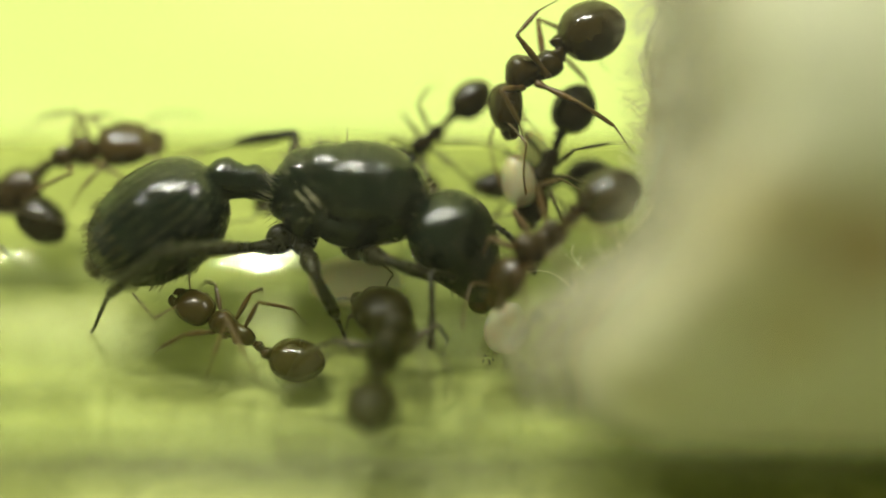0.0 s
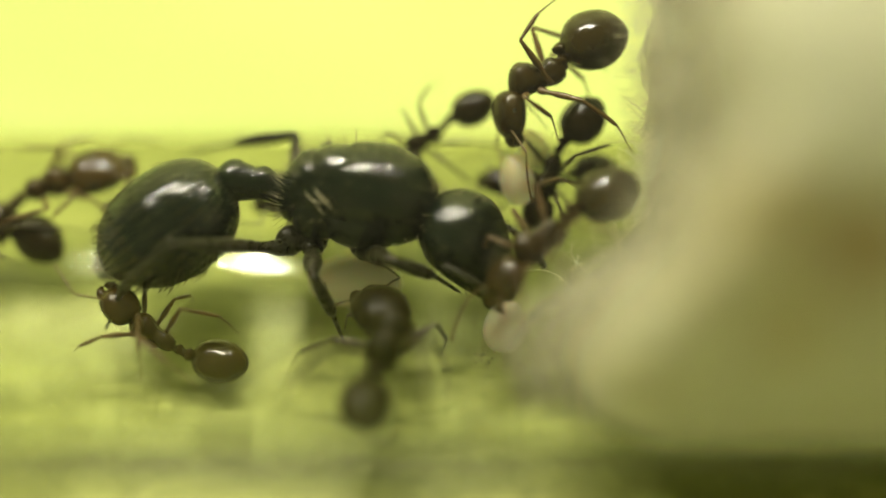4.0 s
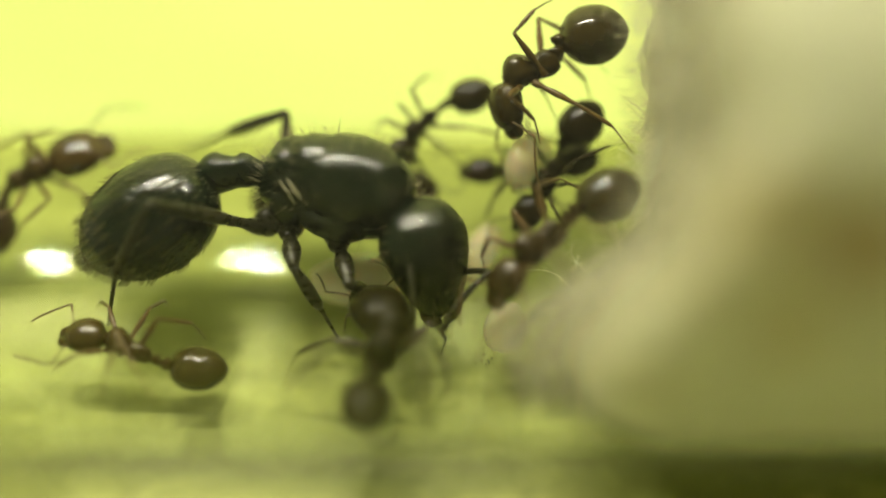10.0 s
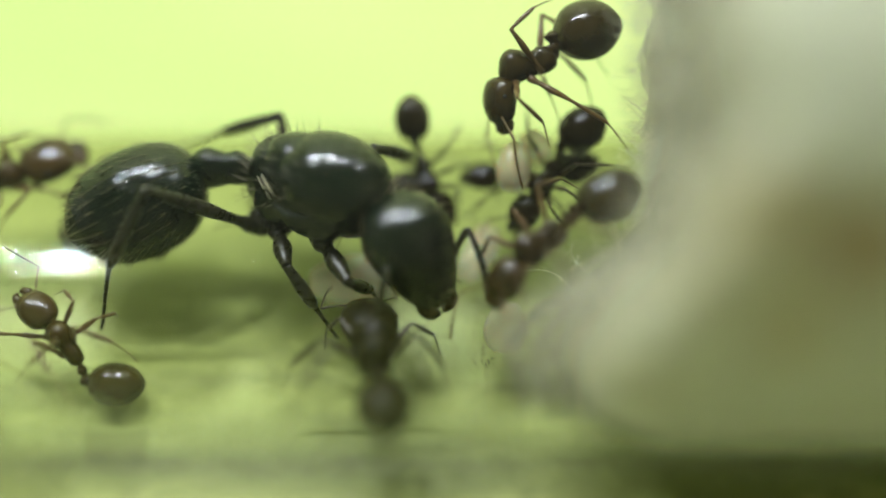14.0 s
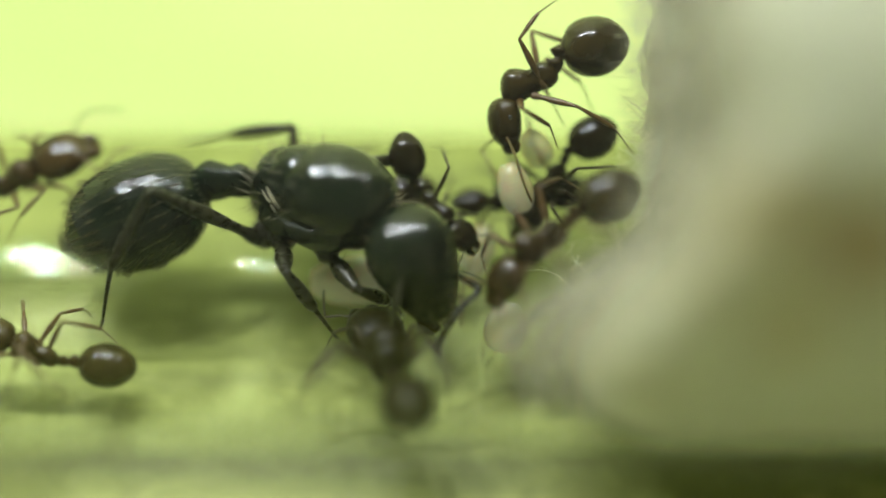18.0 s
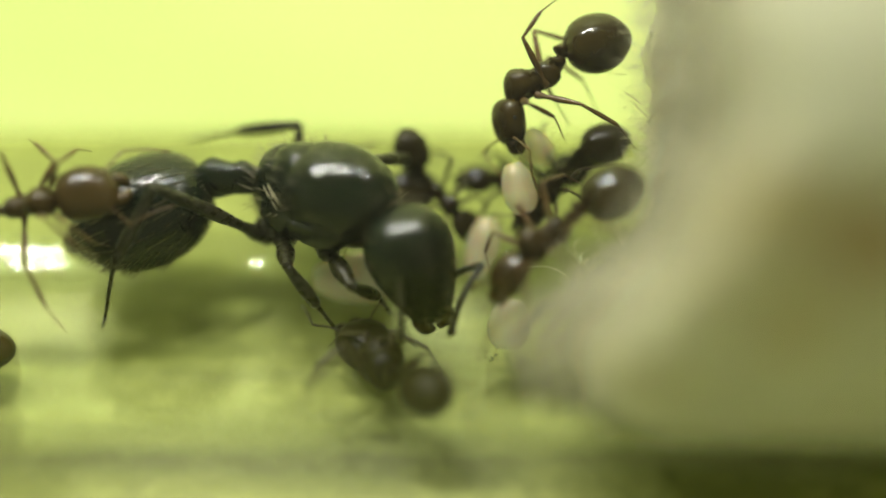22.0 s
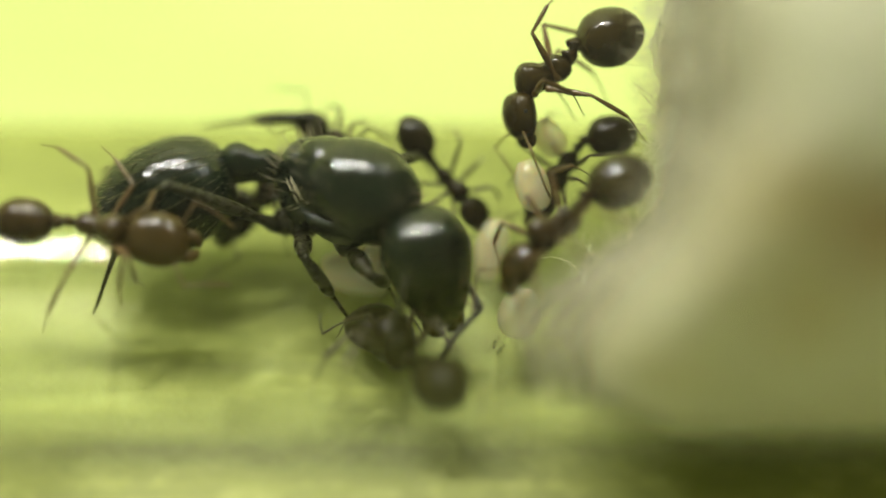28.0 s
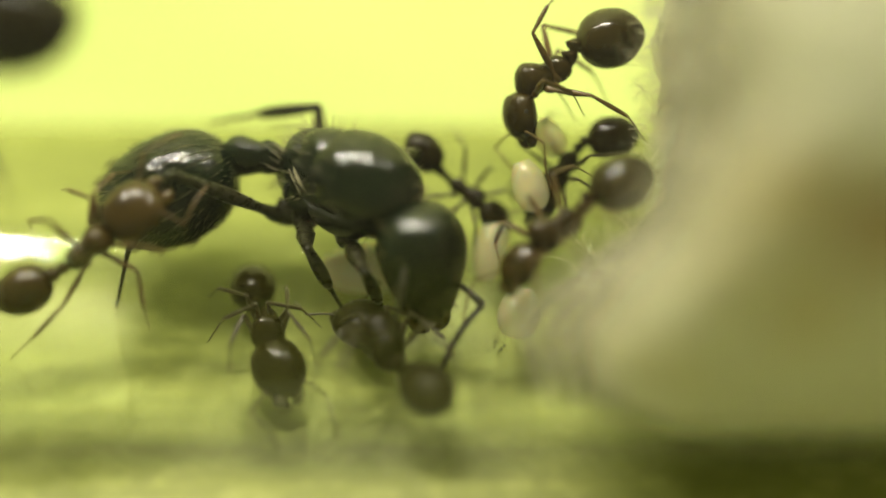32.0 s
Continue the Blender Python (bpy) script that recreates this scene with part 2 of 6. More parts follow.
def join(meshes):
    verts, faces = [], []
    for v, f in meshes:
        k = len(verts)
        verts += [tuple(p) for p in v]
        faces += [tuple(i + k for i in q) for q in f]
    return verts, faces


def moved(mesh, m):
    return [tuple(m @ Vector(v)) for v in mesh[0]], mesh[1]


def catmull(keys, n):
    """n rows glided through the rows of keys."""
    k = np.asarray(keys, float)
    k = np.vstack([2 * k[0] - k[1], k, 2 * k[-1] - k[-2]])
    out = []
    for s in np.linspace(0, len(k) - 3 - 1e-6, n):
        i = int(s)
        u = s - i
        a, b, c, d = k[i:i + 4]
        out.append(0.5 * (2 * b + (c - a) * u + (2 * a - 5 * b + 4 * c - d) * u * u + (3 * b - a - 3 * c + d) * u ** 3))
    return np.array(out)


def shell(sections, rings=22, sides=24, rough=0.0, seed=0, flat=2.0):
    """A closed body along x through oval sections (x, z, half width, half height)."""
    rows = catmull(sections, rings)
    verts, faces = [], []
    for x, z, w, h in rows:
        w, h = max(w, 0.003), max(h, 0.003)
        for j in range(sides):
            a = 2 * math.pi * j / sides
            c, s = math.cos(a), math.sin(a)
            e = (abs(c) ** flat + abs(s) ** flat) ** (-1 / flat)
            p = Vector((x, w * c * e, z + h * s * e))
            if rough:
                p += p.normalized() * noise.noise(p * 1.3 + Vector((seed, 0, 0))) * rough
            verts.append(tuple(p))
    n = len(rows)
    for i in range(n - 1):
        for j in range(sides):
            k = (j + 1) % sides
            faces.append((i * sides + j, i * sides + k, (i + 1) * sides + k, (i + 1) * sides + j))
    faces.append(tuple(reversed(range(sides))))
    faces.append(tuple((n - 1) * sides + j for j in range(sides)))
    return verts, faces


def limb(points, radii, rings=12, sides=8):
    """A round limb through points, with a radius at each."""
    keys = [(*p, r) for p, r in zip(points, radii)]
    rows = catmull(keys, rings)
    verts, faces = [], []
    for i, row in enumerate(rows):
        p, r = Vector(row[:3]), max(row[3], 0.002)
        q = rows[min(i + 1, len(rows) - 1)][:3] - rows[max(i - 1, 0)][:3]
        t = Vector(q).normalized()
        side = t.cross(Vector((0.13, 0.2, 1))).normalized()
        over = side.cross(t)
        for j in range(sides):
            a = 2 * math.pi * j / sides
            verts.append(tuple(p + side * (r * math.cos(a)) + over * (r * math.sin(a))))
    n = len(rows)
    for i in range(n - 1):
        for j in range(sides):
            k = (j + 1) % sides
            faces.append((i * sides + j, (i + 1) * sides + j, (i + 1) * sides + k, i * sides + k))
    faces.append(tuple(range(sides)))
    faces.append(tuple((n - 1) * sides + j for j in reversed(range(sides))))
    return verts, faces


def bristles(body, count, length, thick, rng, lean=(-0.5, 0, 0.2), keep=None):
    """Fine hairs standing on a shell, as thin three-sided spikes."""
    verts, faces = body
    out = []
    quads = [f for f in faces if len(f) == 4]
    for _ in range(count):
        f = rng.choice(quads)
        c = sum((Vector(verts[i]) for i in f), Vector()) / 4
        if keep and not keep(c):
            continue
        n = (Vector(verts[f[1]]) - Vector(verts[f[0]])).cross(Vector(verts[f[3]]) - Vector(verts[f[0]]))
        if n.length < 1e-9:
            continue
        n = -n.normalized()
        if n.dot(c - Vector((c.x, 0, 0))) < 0:
            n = -n
        d = (n + Vector(lean) + Vector((rng.uniform(-.3, .3), rng.uniform(-.3, .3), rng.uniform(-.3, .3)))).normalized()
        s = d.orthogonal().normalized() * thick
        t = d.cross(s)
        tip = c + d * length * rng.uniform(0.6, 1.2)
        base = c - d * 0.05
        out.append(([base + s, base - s * 0.5 + t * 0.87, base - s * 0.5 - t * 0.87, tip], [(0, 1, 3), (1, 2, 3), (2, 0, 3)]))
    return join(out)


def box(x0, x1, y0, y1, z0, z1, r=0.3):
    """A box with softened edges."""
    bm = bmesh.new()
    bmesh.ops.create_cube(bm, size=1)
    for v in bm.verts:
        v.co = Vector(((x0 + x1) / 2 + v.co.x * (x1 - x0), (y0 + y1) / 2 + v.co.y * (y1 - y0), (z0 + z1) / 2 + v.co.z * (z1 - z0)))
    bmesh.ops.bevel(bm, geom=bm.edges[:], offset=r, segments=3, affect="EDGES", profile=0.5)
    out = [tuple(v.co) for v in bm.verts], [tuple(v.index for v in f.verts) for f in bm.faces]
    bm.free()
    return out


# ---- the place ----
AXIS_Z, R_IN, R_OUT = 10.0, 10.0, 11.0

table = tagged(part("tabletop", box(-400, 400, -300, 300, -60, -20, 2), table_paint), "dull grey-green painted tabletop under the base", "table", kind="structure")
base = new("display_base")
base.location = (0, 0, -20 * MM)
tagged(base, "block covered with yellow-green card, standing on the table", "base")
part("block", box(-69.5, 69.5, -59.5, 11.0, 0, 18.5, 0.5), table_paint, base, "dull grey-green block")
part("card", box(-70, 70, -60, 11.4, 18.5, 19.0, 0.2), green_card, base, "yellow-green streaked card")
panel = new("light_panel")
panel.location = (0, 30 * MM, -20 * MM)
tagged(panel, "glowing lime-yellow light panel standing behind the tube", "light panel")
part("diffuser", box(-88, 88, 0, 3, 2, 88, 0.4), lit_panel, panel, "glowing lime-yellow diffuser")
part("frame", join([box(-92, 92, -0.5, 4, 0, 2, 0.3), box(-92, 92, -0.5, 4, 88, 92, 0.3), box(-92, -88, -0.5, 4, 2, 88, 0.3), box(88, 92, -0.5, 4, 2, 88, 0.3)]), table_paint, panel, "dull grey-green frame")


def tube_mesh(r, x0, x1, n=240, rings=3):
    verts, faces = [], []
    for i in range(rings):
        x = x0 + (x1 - x0) * i / (rings - 1)
        for j in range(n):
            a = 2 * math.pi * j / n
            verts.append((x, r * math.sin(a), AXIS_Z - r * math.cos(a)))
    for i in range(rings - 1):
        for j in range(n):
            k = (j + 1) % n
            faces.append((i * n + j, i * n + k, (i + 1) * n + k, (i + 1) * n + j))
    return verts, faces


def rim_mesh(x):
    n = 96
    a, b = tube_mesh(R_IN, x, x + 1, n, 2), tube_mesh(R_OUT, x, x + 1, n, 2)
    verts = a[0][:n] + b[0][:n]
    return verts, [(j, (j + 1) % n, n + (j + 1) % n, n + j) for j in range(n)]


tube = new("test_tube")
tube.location = (0, 0, -1.0 * MM)
tagged(tube, "clear glass test tube lying on the green base", "test tube")
for nm, me in (("inner_wall", tube_mesh(R_IN, -60, 50)), ("outer_wall", tube_mesh(R_OUT, -60, 50)), ("rim", rim_mesh(50)), ("rim", rim_mesh(-60))):
    ob = part(nm, ([(x, y, z + 1.0) for x, y, z in me[0]], me[1]), tube_glass, tube)
    ob.visible_shadow = False


def plug_face(a, r):
    """How far left the cotton's face stands: a is the angle round the axis from the bottom, r from 0 to 1."""
    q = (math.sin(a) - math.cos(a)) * 6.9 * r
    back = (math.sin(a) + math.cos(a)) * 6.9 * r
    lean = float(np.interp(q, (-9, -7.2, -4.4, 0), (0.04, 0.055, 0.14, 0.10)))
    return lean * back + float(np.interp(q, (-9.8, -8.8, -7.2, -5.8, -4.4, -2.0, 1, 5, 9.8), (4.9, 4.2, 3.9, 4.9, 6.4, 7.1, 7.1, 7.1, 7.6)))


def cotton_mesh(lift=0.0, n=180, rings=90, span=2.4):
    """The plug: its ragged face, a rounded brim and the side that lies against the glass."""
    verts, faces = [], []
    for i in range(rings):
        s = i / (rings - 1) * span
        for j in range(n):
            a = 2 * math.pi * j / n
            if s < 1:
                r, x = max(s * 0.84, 0.007), 0.0
            else:
                u = min((s - 1) / 0.24, 1) * math.pi / 2
                r, x = 0.84 + 0.16 * math.sin(u), 1.6 * (1 - math.cos(u)) + max(0, s - 1.24) * 36
            x += plug_face(a, min(r, 1))
            p = Vector((x, math.sin(a) * r * 9.8, AXIS_Z - math.cos(a) * r * 9.8))
            d = noise.fractal(p * 0.33, 0.9, 2.1, 5) * 0.45 + noise.noise(p * 0.9) * 0.4 + noise.noise(p * 2.3) * 0.25 + noise.noise(p * 5) * 0.12
            inward = Vector((0, -math.sin(a), math.cos(a)))
            q = (math.sin(a) - math.cos(a)) * 6.9 * min(r, 1)
            soft = lift * (1 + 0.6 * noise.noise(p * 0.5)) * float(np.interp(q, (-6.5, -4, -2, 0.5), (1, 0.5, 0.4, 0.4)))
            p += Vector((-1, 0, 0)) * (d * max(0.0, 1 - max(0, s - 1) * 3) + soft) + inward * (abs(d) * 0.25 if s > 0.9 and not lift else 0)
            verts.append(tuple(p))
    for i in range(rings - 1):
        for j in range(n):
            k = (j + 1) % n
            faces.append((i * n + j, i * n + k, (i + 1) * n + k, (i + 1) * n + j))
    faces.append(tuple(reversed(range(n))))
    return verts, faces


def fibre_mesh(count, rng):
    out = []
    for _ in range(count):
        a = rng.uniform(0, 2 * math.pi)
        if rng.random() < 0.7:
            a = rng.uniform(0.2, 2.6)
        r = math.sqrt(rng.random())
        p = Vector((plug_face(a, r) - 0.1, math.sin(a) * r * 9.4, AXIS_Z - math.cos(a) * r * 9.4))
        d = Vector((rng.uniform(-0.5, 0.1), rng.uniform(-1, 1), rng.uniform(-1, 1))).normalized()
        pts = [p - Vector((-0.6, 0, 0))]
        for k in range(5):
            d = (d + Vector((rng.uniform(-0.5, 0.6), rng.uniform(-0.6, 0.6), rng.uniform(-0.6, 0.6)))).normalized()
            p = p + d * rng.uniform(0.25, 0.65)
            rr = math.hypot(p.y, p.z - AXIS_Z)
            if rr > 9.7:
                p = Vector((p.x, p.y * 9.7 / rr, AXIS_Z + (p.z - AXIS_Z) * 9.7 / rr))
            pts.append(p)
        out.append(limb(pts, [rng.uniform(0.004, 0.011)] * len(pts), 12, 4))
    return join(out)


rng = random.Random(5)
cotton = new("cotton_plug")
cotton.location = (5 * MM, 0, 0)
tagged(cotton, "off-white stained cotton wool plug filling the glass tube", "cotton plug")
for nm, me in (("wad", cotton_mesh()), ("fibres", fibre_mesh(4200, rng))):
    ob = part(nm, ([(x - 5, y, z) for x, y, z in me[0]], me[1]), cotton_wool, cotton)
tagged(ob, "loose cotton fibres", kind="stuff")
for lift, mat in zip((0.5, 1.1, 1.8), fluff):
    me = cotton_mesh(lift, 120, 40, 1.1)
    part("fluff", ([(x - 5, y, z) for x, y, z in me[0]], me[1]), mat, cotton)


# ---- ants ----
def frame_of(x, up):
    """A turn with its x axis along x and its z axis as near to up as may be."""
    x = Vector(x).normalized()
    y = Vector(up).cross(x)
    y = y.normalized() if y.length > 1e-4 else x.orthogonal().normalized()
    z = x.cross(y)
    return Matrix((x, y, z)).transposed().to_4x4()


def knee_of(hip, foot, a, b, pole):
    """The knee of a leg with thigh a and shin b, bent towards pole, and the foot that it can reach."""
    d = foot - hip
    l = min(max(d.length, abs(a - b) * 1.02 + 0.01), (a + b) * 0.985)
    u = d.normalized()
    x = (a * a + l * l - b * b) / (2 * l)
    y = math.sqrt(max(a * a - x * x, 0))
    n = pole - u * pole.dot(u)
    n = n.normalized() if n.length > 1e-4 else u.orthogonal().normalized()
    return hip + u * x + n * y, hip + u * l


def tube_floor(p, d):
    """Where the line from p along d meets the tube's inner wall."""
    y, z, dy, dz = p.y, p.z - AXIS_Z, d.y, d.z
    a, b, c = dy * dy + dz * dz, y * dy + z * dz, y * y + z * z - (R_IN - 0.04) ** 2
    q = b * b - a * c
    if a < 1e-6 or q < 0:
        return p
    return p + d * ((-b + math.sqrt(q)) / a)


WORKER = dict(
    thorax=[(-.86, .02, .10, .10), (-.8, .03, .22, .24), (-.52, .08, .31, .38), (-.16, .07, .28, .33), (.1, .15, .35, .41), (.4, .2, .43, .47), (.68, .12, .37, .4), (.84, .02, .18, .2), (.88, 0, .1, .1)],
    head=[(-.02, 0, .1, .1), (.03, .02, .32, .26), (.18, .03, .52, .4), (.5, .03, .62, .46), (.85, 0, .62, .44), (1.15, -.05, .5, .34), (1.32, -.1, .3, .2), (1.38, -.12, .1, .1)],
    petiole=[(-.02, 0, .1, .1), (.08, 0, .11, .11), (.2, .08, .17, .22), (.3, .08, .17, .24), (.4, 0, .12, .13), (.5, .03, .18, .2), (.62, .05, .24, .24), (.72, 0, .17, .18), (.78, 0, .12, .12)],
    gaster=[(-.03, 0, .1, .1), (.03, 0, .25, .23), (.2, -.01, .52, .49), (.55, -.02, .72, .68), (1.0, -.02, .77, .73), (1.38, 0, .69, .66), (1.66, .01, .52, .5), (1.84, .02, .34, .33), (1.93, .03, .2, .2), (1.965, .03, .1, .1), (1.97, .03, .03, .03)],
    neck=.84, waist=-.84, petiole_end=.74, hips=[(.5, .26, -.2), (.1, .24, -.22), (-.32, .22, -.2)], thigh=(1.3, 1.4, 1.65), shin=(2.0, 2.25, 2.75),
    feet=[(1.9, 1.6), (-.15, 2.45), (-2.3, 2.1)], height=1.2, thick=.085, eye=(.62, .56, .12), eye_r=.1, antenna=(1.1, .3, .12), scape=1.05, lash=1.5, mandible=.42, jaw=(1.2, .2, -.14))
QUEEN = dict(
    thorax=[(-2.6, -.3, .4, .45), (-2.45, -.25, .7, .8), (-2.05, -.1, .95, 1.15), (-1.6, .0, 1.12, 1.4), (-1.0, .08, 1.32, 1.62), (-.2, .06, 1.4, 1.7), (.8, -.04, 1.42, 1.62), (1.6, -.2, 1.25, 1.38), (2.2, -.42, .85, .9), (2.5, -.52, .5, .55), (2.62, -.55, .3, .3)],
    head=[(-.1, 0, .15, .15), (-.06, .01, .42, .38), (.04, .03, .7, .64), (.25, .07, 1.0, .92), (.65, .11, 1.27, 1.2), (1.3, .12, 1.5, 1.44), (2.0, .05, 1.4, 1.32), (2.7, -.05, 1.16, 1.02), (3.3, -.15, .88, .72), (3.7, -.22, .62, .44), (3.88, -.26, .28, .2), (3.93, -.28, .1, .1)],
    petiole=[(-.4, -.15, .5, .55), (.1, -.1, .45, .48), (.4, .06, .5, .58), (.65, .1, .54, .64), (.9, .06, .5, .58), (1.2, .06, .58, .65), (1.55, .1, .68, .74), (1.9, .06, .62, .66), (2.15, 0, .46, .46)],
    gaster=[(-.1, 0, .42, .42), (.05, 0, .82, .8), (.4, -.05, 1.34, 1.28), (1.2, -.1, 1.8, 1.74), (2.2, -.1, 1.95, 1.88), (2.6, -.1, 1.93, 1.86), (3.4, -.05, 1.76, 1.7), (3.5, -.05, 1.72, 1.66), (4.1, 0, 1.36, 1.32), (4.2, 0, 1.28, 1.24), (4.65, .05, .72, .68), (4.85, .05, .3, .3), (4.9, .05, .1, .1)],
    neck=2.5, waist=-2.5, petiole_end=1.95, hips=[(.35, .95, -1.5), (-1.35, .95, -1.5), (-2.1, .9, -1.75)], thigh=(2.3, 2.0, 3.0), shin=(4.0, 3.9, 6.0),
    feet=[(3.2, 3.2), (-.2, 3.8), (-4.2, 3.6)], height=3.0, thick=.28, eye=(1.5, 1.3, .3), eye_r=.26, antenna=(2.75, .95, .2), scape=1.15, lash=2.5, mandible=.75, jaw=(3.45, .38, -.36))


def scaled(plan, s, head=1.0, fat=1.0, belly=1.0):
    """A plan at another size, with a larger head, a stouter thorax and waist or a fuller gaster where wanted."""
    girth = {"thorax": fat, "petiole": fat, "gaster": belly}
    out = {}
    for k, v in plan.items():
        f = s * head if k in ("head", "eye", "eye_r", "antenna", "mandible", "jaw") else s
        w = girth.get(k, 1.0)
        out[k] = (np.asarray(v, float) * f * ((1, 1, w, w) if k in girth else 1)).tolist()
    return out


GRID = [i * 0.5 for i in range(65)]


def ant(name, label, plan, rows, shells, hairs=0, feet_at=None, on_tube=True, poles=None, seed=0, group="worker ants", antenna_swing=14, knee_at=None, lengths=None, feelers_at=None):
    """An ant with all its parts, and the keys of its body, head, waist, gaster, feelers and legs.
    rows: seconds, place of the thorax, its heading, its up, the head's heading and up, the headings of the waist and the gaster."""
    rng = random.Random(seed)
    body_mat, gaster_mat, limb_mat, head_mat = shells
    jaw_mat = brown_shell if group == "queen" else head_mat
    root = tagged(new(name), label, "ant", group)
    th = shell(plan["thorax"], 30, 24, plan["thick"] * 0.25, seed)
    hd = shell(plan["head"], 26, 26, plan["thick"] * 0.15, seed + 3)
    gs = shell(plan["gaster"], 44, 30, plan["thick"] * 0.12, seed + 6)
    part("thorax", th, body_mat, root)
    head = part("head", hd, head_mat, root)
    waist = part("waist", shell(plan["petiole"], 24, 16), body_mat, root)
    gaster = part("gaster", gs, gaster_mat, root)
    er = plan["eye_r"]
    ex, ey, ez = plan["eye"]
    for sd in (1, -1):
        eye_mesh = moved(shell([(-er, 0, .01, .01), (-er * .7, 0, er * .5, er * .6), (0, 0, er * .7, er), (er * .7, 0, er * .5, er * .6), (er, 0, .01, .01)], 10, 12), Matrix.Translation((ex, sd * ey, ez)))
        part("eye", eye_mesh, eye_shell, head)
        jx, jy, jz = plan["jaw"]
        m = plan["mandible"]
        part("mandible", limb([(jx, sd * jy, jz), (jx + m * .35, sd * jy * 1.15, jz - m * .1), (jx + m * .7, sd * jy * .8, jz - m * .2), (jx + m * .9, sd * jy * .15, jz - m * .25)],
                              [m * .34, m * .42, m * .34, m * .1], 12, 8), jaw_mat, head)
    feelers = []
    ax, ay, az = plan["antenna"]
    sc, tk = plan["scape"], plan["thick"]
    fl = plan["lash"]
    for sd in (1, -1):
        f = part("antenna", limb([(0, 0, 0), (sc * .06, 0, 0), (sc * .5, 0, sc * .04), (sc * .9, 0, 0), (sc, 0, 0)], [tk * .3, tk * .4, tk * .36, tk * .5, tk * .34], 18, 8), limb_mat, root)
        bead = [(u * fl, 0, fl * .1 * math.sin(u * 3.1)) for u in np.linspace(0, 1, 23)]
        wide = [tk * (.36 + .12 * u) * (.86 if k % 2 else 1.08) for k, u in enumerate(np.linspace(0, 1, 23))]
        wide[-1] *= .4
        lash = part("lash", limb(bead, wide, 45, 8), limb_mat, f)
        feelers.append((f, lash, sd))
    if hairs:
        for ob, me, n, lean in ((gaster, gs, hairs * 2, (1.9, 0, 0.1)), (head, hd, hairs // 2, (0.7, 0, 0.2))):
            tagged(part("hairs", bristles(me, n, tk * 1.3, tk * .05, rng, lean), hair, ob), "fine pale hairs", kind="stuff")
        tagged(part("hairs", bristles(th, hairs // 2, tk * 2.4, tk * .06, rng, (-.1, 0, .5)), hair, root), "fine pale hairs", kind="stuff")
    legs = []
    for i in range(3):
        for sd in (1, -1):
            a, b, w = (lengths or {}).get((i, sd), (plan["thigh"][i], plan["shin"][i], 1.0))
            slim = 0.78 if group == "queen" and i == 2 else 1.0
            femur = join([limb([(0, 0, 0), (a * .12, 0, 0), (a * .25, 0, 0), (a * .55, 0, 0), (a * .9, 0, 0), (a, 0, 0)], [tk * slim * k for k in (1.3, 1.35, .8, 1.2, .75, .65)], 16, 10)])
            shin = limb([(0, 0, 0), (b * .08, 0, b * .02 * w), (b * .3, 0, b * .075 * w), (b * .5, 0, b * .12 * w), (b * .55, 0, b * .122 * w), (b * .74, 0, b * .07 * w), (b * .92, 0, b * .012 * w), (b, 0, 0)],
                        [tk * .58, tk * .62, tk * .84, tk * .66, tk * .34, tk * .25, tk * .2, tk * .13], 26, 8)
            leg = part("leg", femur, limb_mat, root)
            tibia = part("tibia", shin, limb_mat, leg)
            legs.append((i, sd, leg, tibia, a, b))

    def at(t):
        ts = [r[0] for r in rows]
        k = max(0, min(len(ts) - 2, sum(1 for x in ts if x <= t) - 1))
        u = (t - ts[k]) / (ts[k + 1] - ts[k])
        return [Vector(p).lerp(Vector(q), u) for p, q in zip(rows[k][1:], rows[k + 1][1:])]

    keys = {ob: [] for ob in [root, head, waist, gaster] + [o for f in feelers for o in f[:2]] + [o for l in legs for o in l[2:4]]}
    planted = {}
    for t in GRID:
        c, fwd, up, hdir, hup, pdir, gdir = at(t)
        body = frame_of(fwd, up)
        inv = body.inverted()
        keys[root].append((t, Matrix.Translation(c * MM) @ body))
        skull = Matrix.Translation(Vector((plan["neck"], 0, 0))) @ inv @ frame_of(hdir, hup)
        keys[head].append((t, Matrix.Translation(skull.translation * (MM - 1)) @ skull))
        wp = Vector((plan["waist"], 0, 0))
        wm = inv @ frame_of(pdir, up)
        keys[waist].append((t, Matrix.Translation(wp * MM) @ wm))
        ge = wp + wm @ Vector((plan["petiole_end"], 0, 0))
        keys[gaster].append((t, Matrix.Translation(ge * MM) @ inv @ frame_of(gdir, up)))
        for n, (f, lash, sd) in enumerate(feelers):
            w = antenna_swing * math.sin(t * (1.7 + 0.31 * seed % 1.1) + n * 2 + seed) + antenna_swing * 0.5 * noise.noise((t * 0.8, seed, n * 5.0))
            v = antenna_swing * math.sin(t * (1.2 + 0.23 * seed % 0.9) + n + seed * 2)
            root_at = skull @ Vector((ax, sd * ay, az))
            d1 = skull.to_3x3() @ (pose(0, 0, 0, sd * 12, 6 + v, sd * (58 + w)).to_3x3() @ Vector((1, 0, 0)))
            d2 = skull.to_3x3() @ Vector((1, -sd * (0.3 + w * 0.01), -0.35 + v * 0.012))
            if feelers_at and sd in feelers_at:
                ts = [r[0] for r in feelers_at[sd]]
                bend_at, tip_at = ([inv @ (Vector([np.interp(t, ts, [r[q][k] for r in feelers_at[sd]]) for k in range(3)]) - c) for q in (1, 2)])
                d1, d2 = bend_at - root_at, tip_at - bend_at
            m = Matrix.Translation(root_at * MM) @ frame_of(d1, (0, 0.3, 1))
            keys[f].append((t, m))
            keys[lash].append((t, m.inverted() @ Matrix.Translation((root_at + d1.normalized() * sc) * MM) @ frame_of(d2, (0, 0.3, 1))))
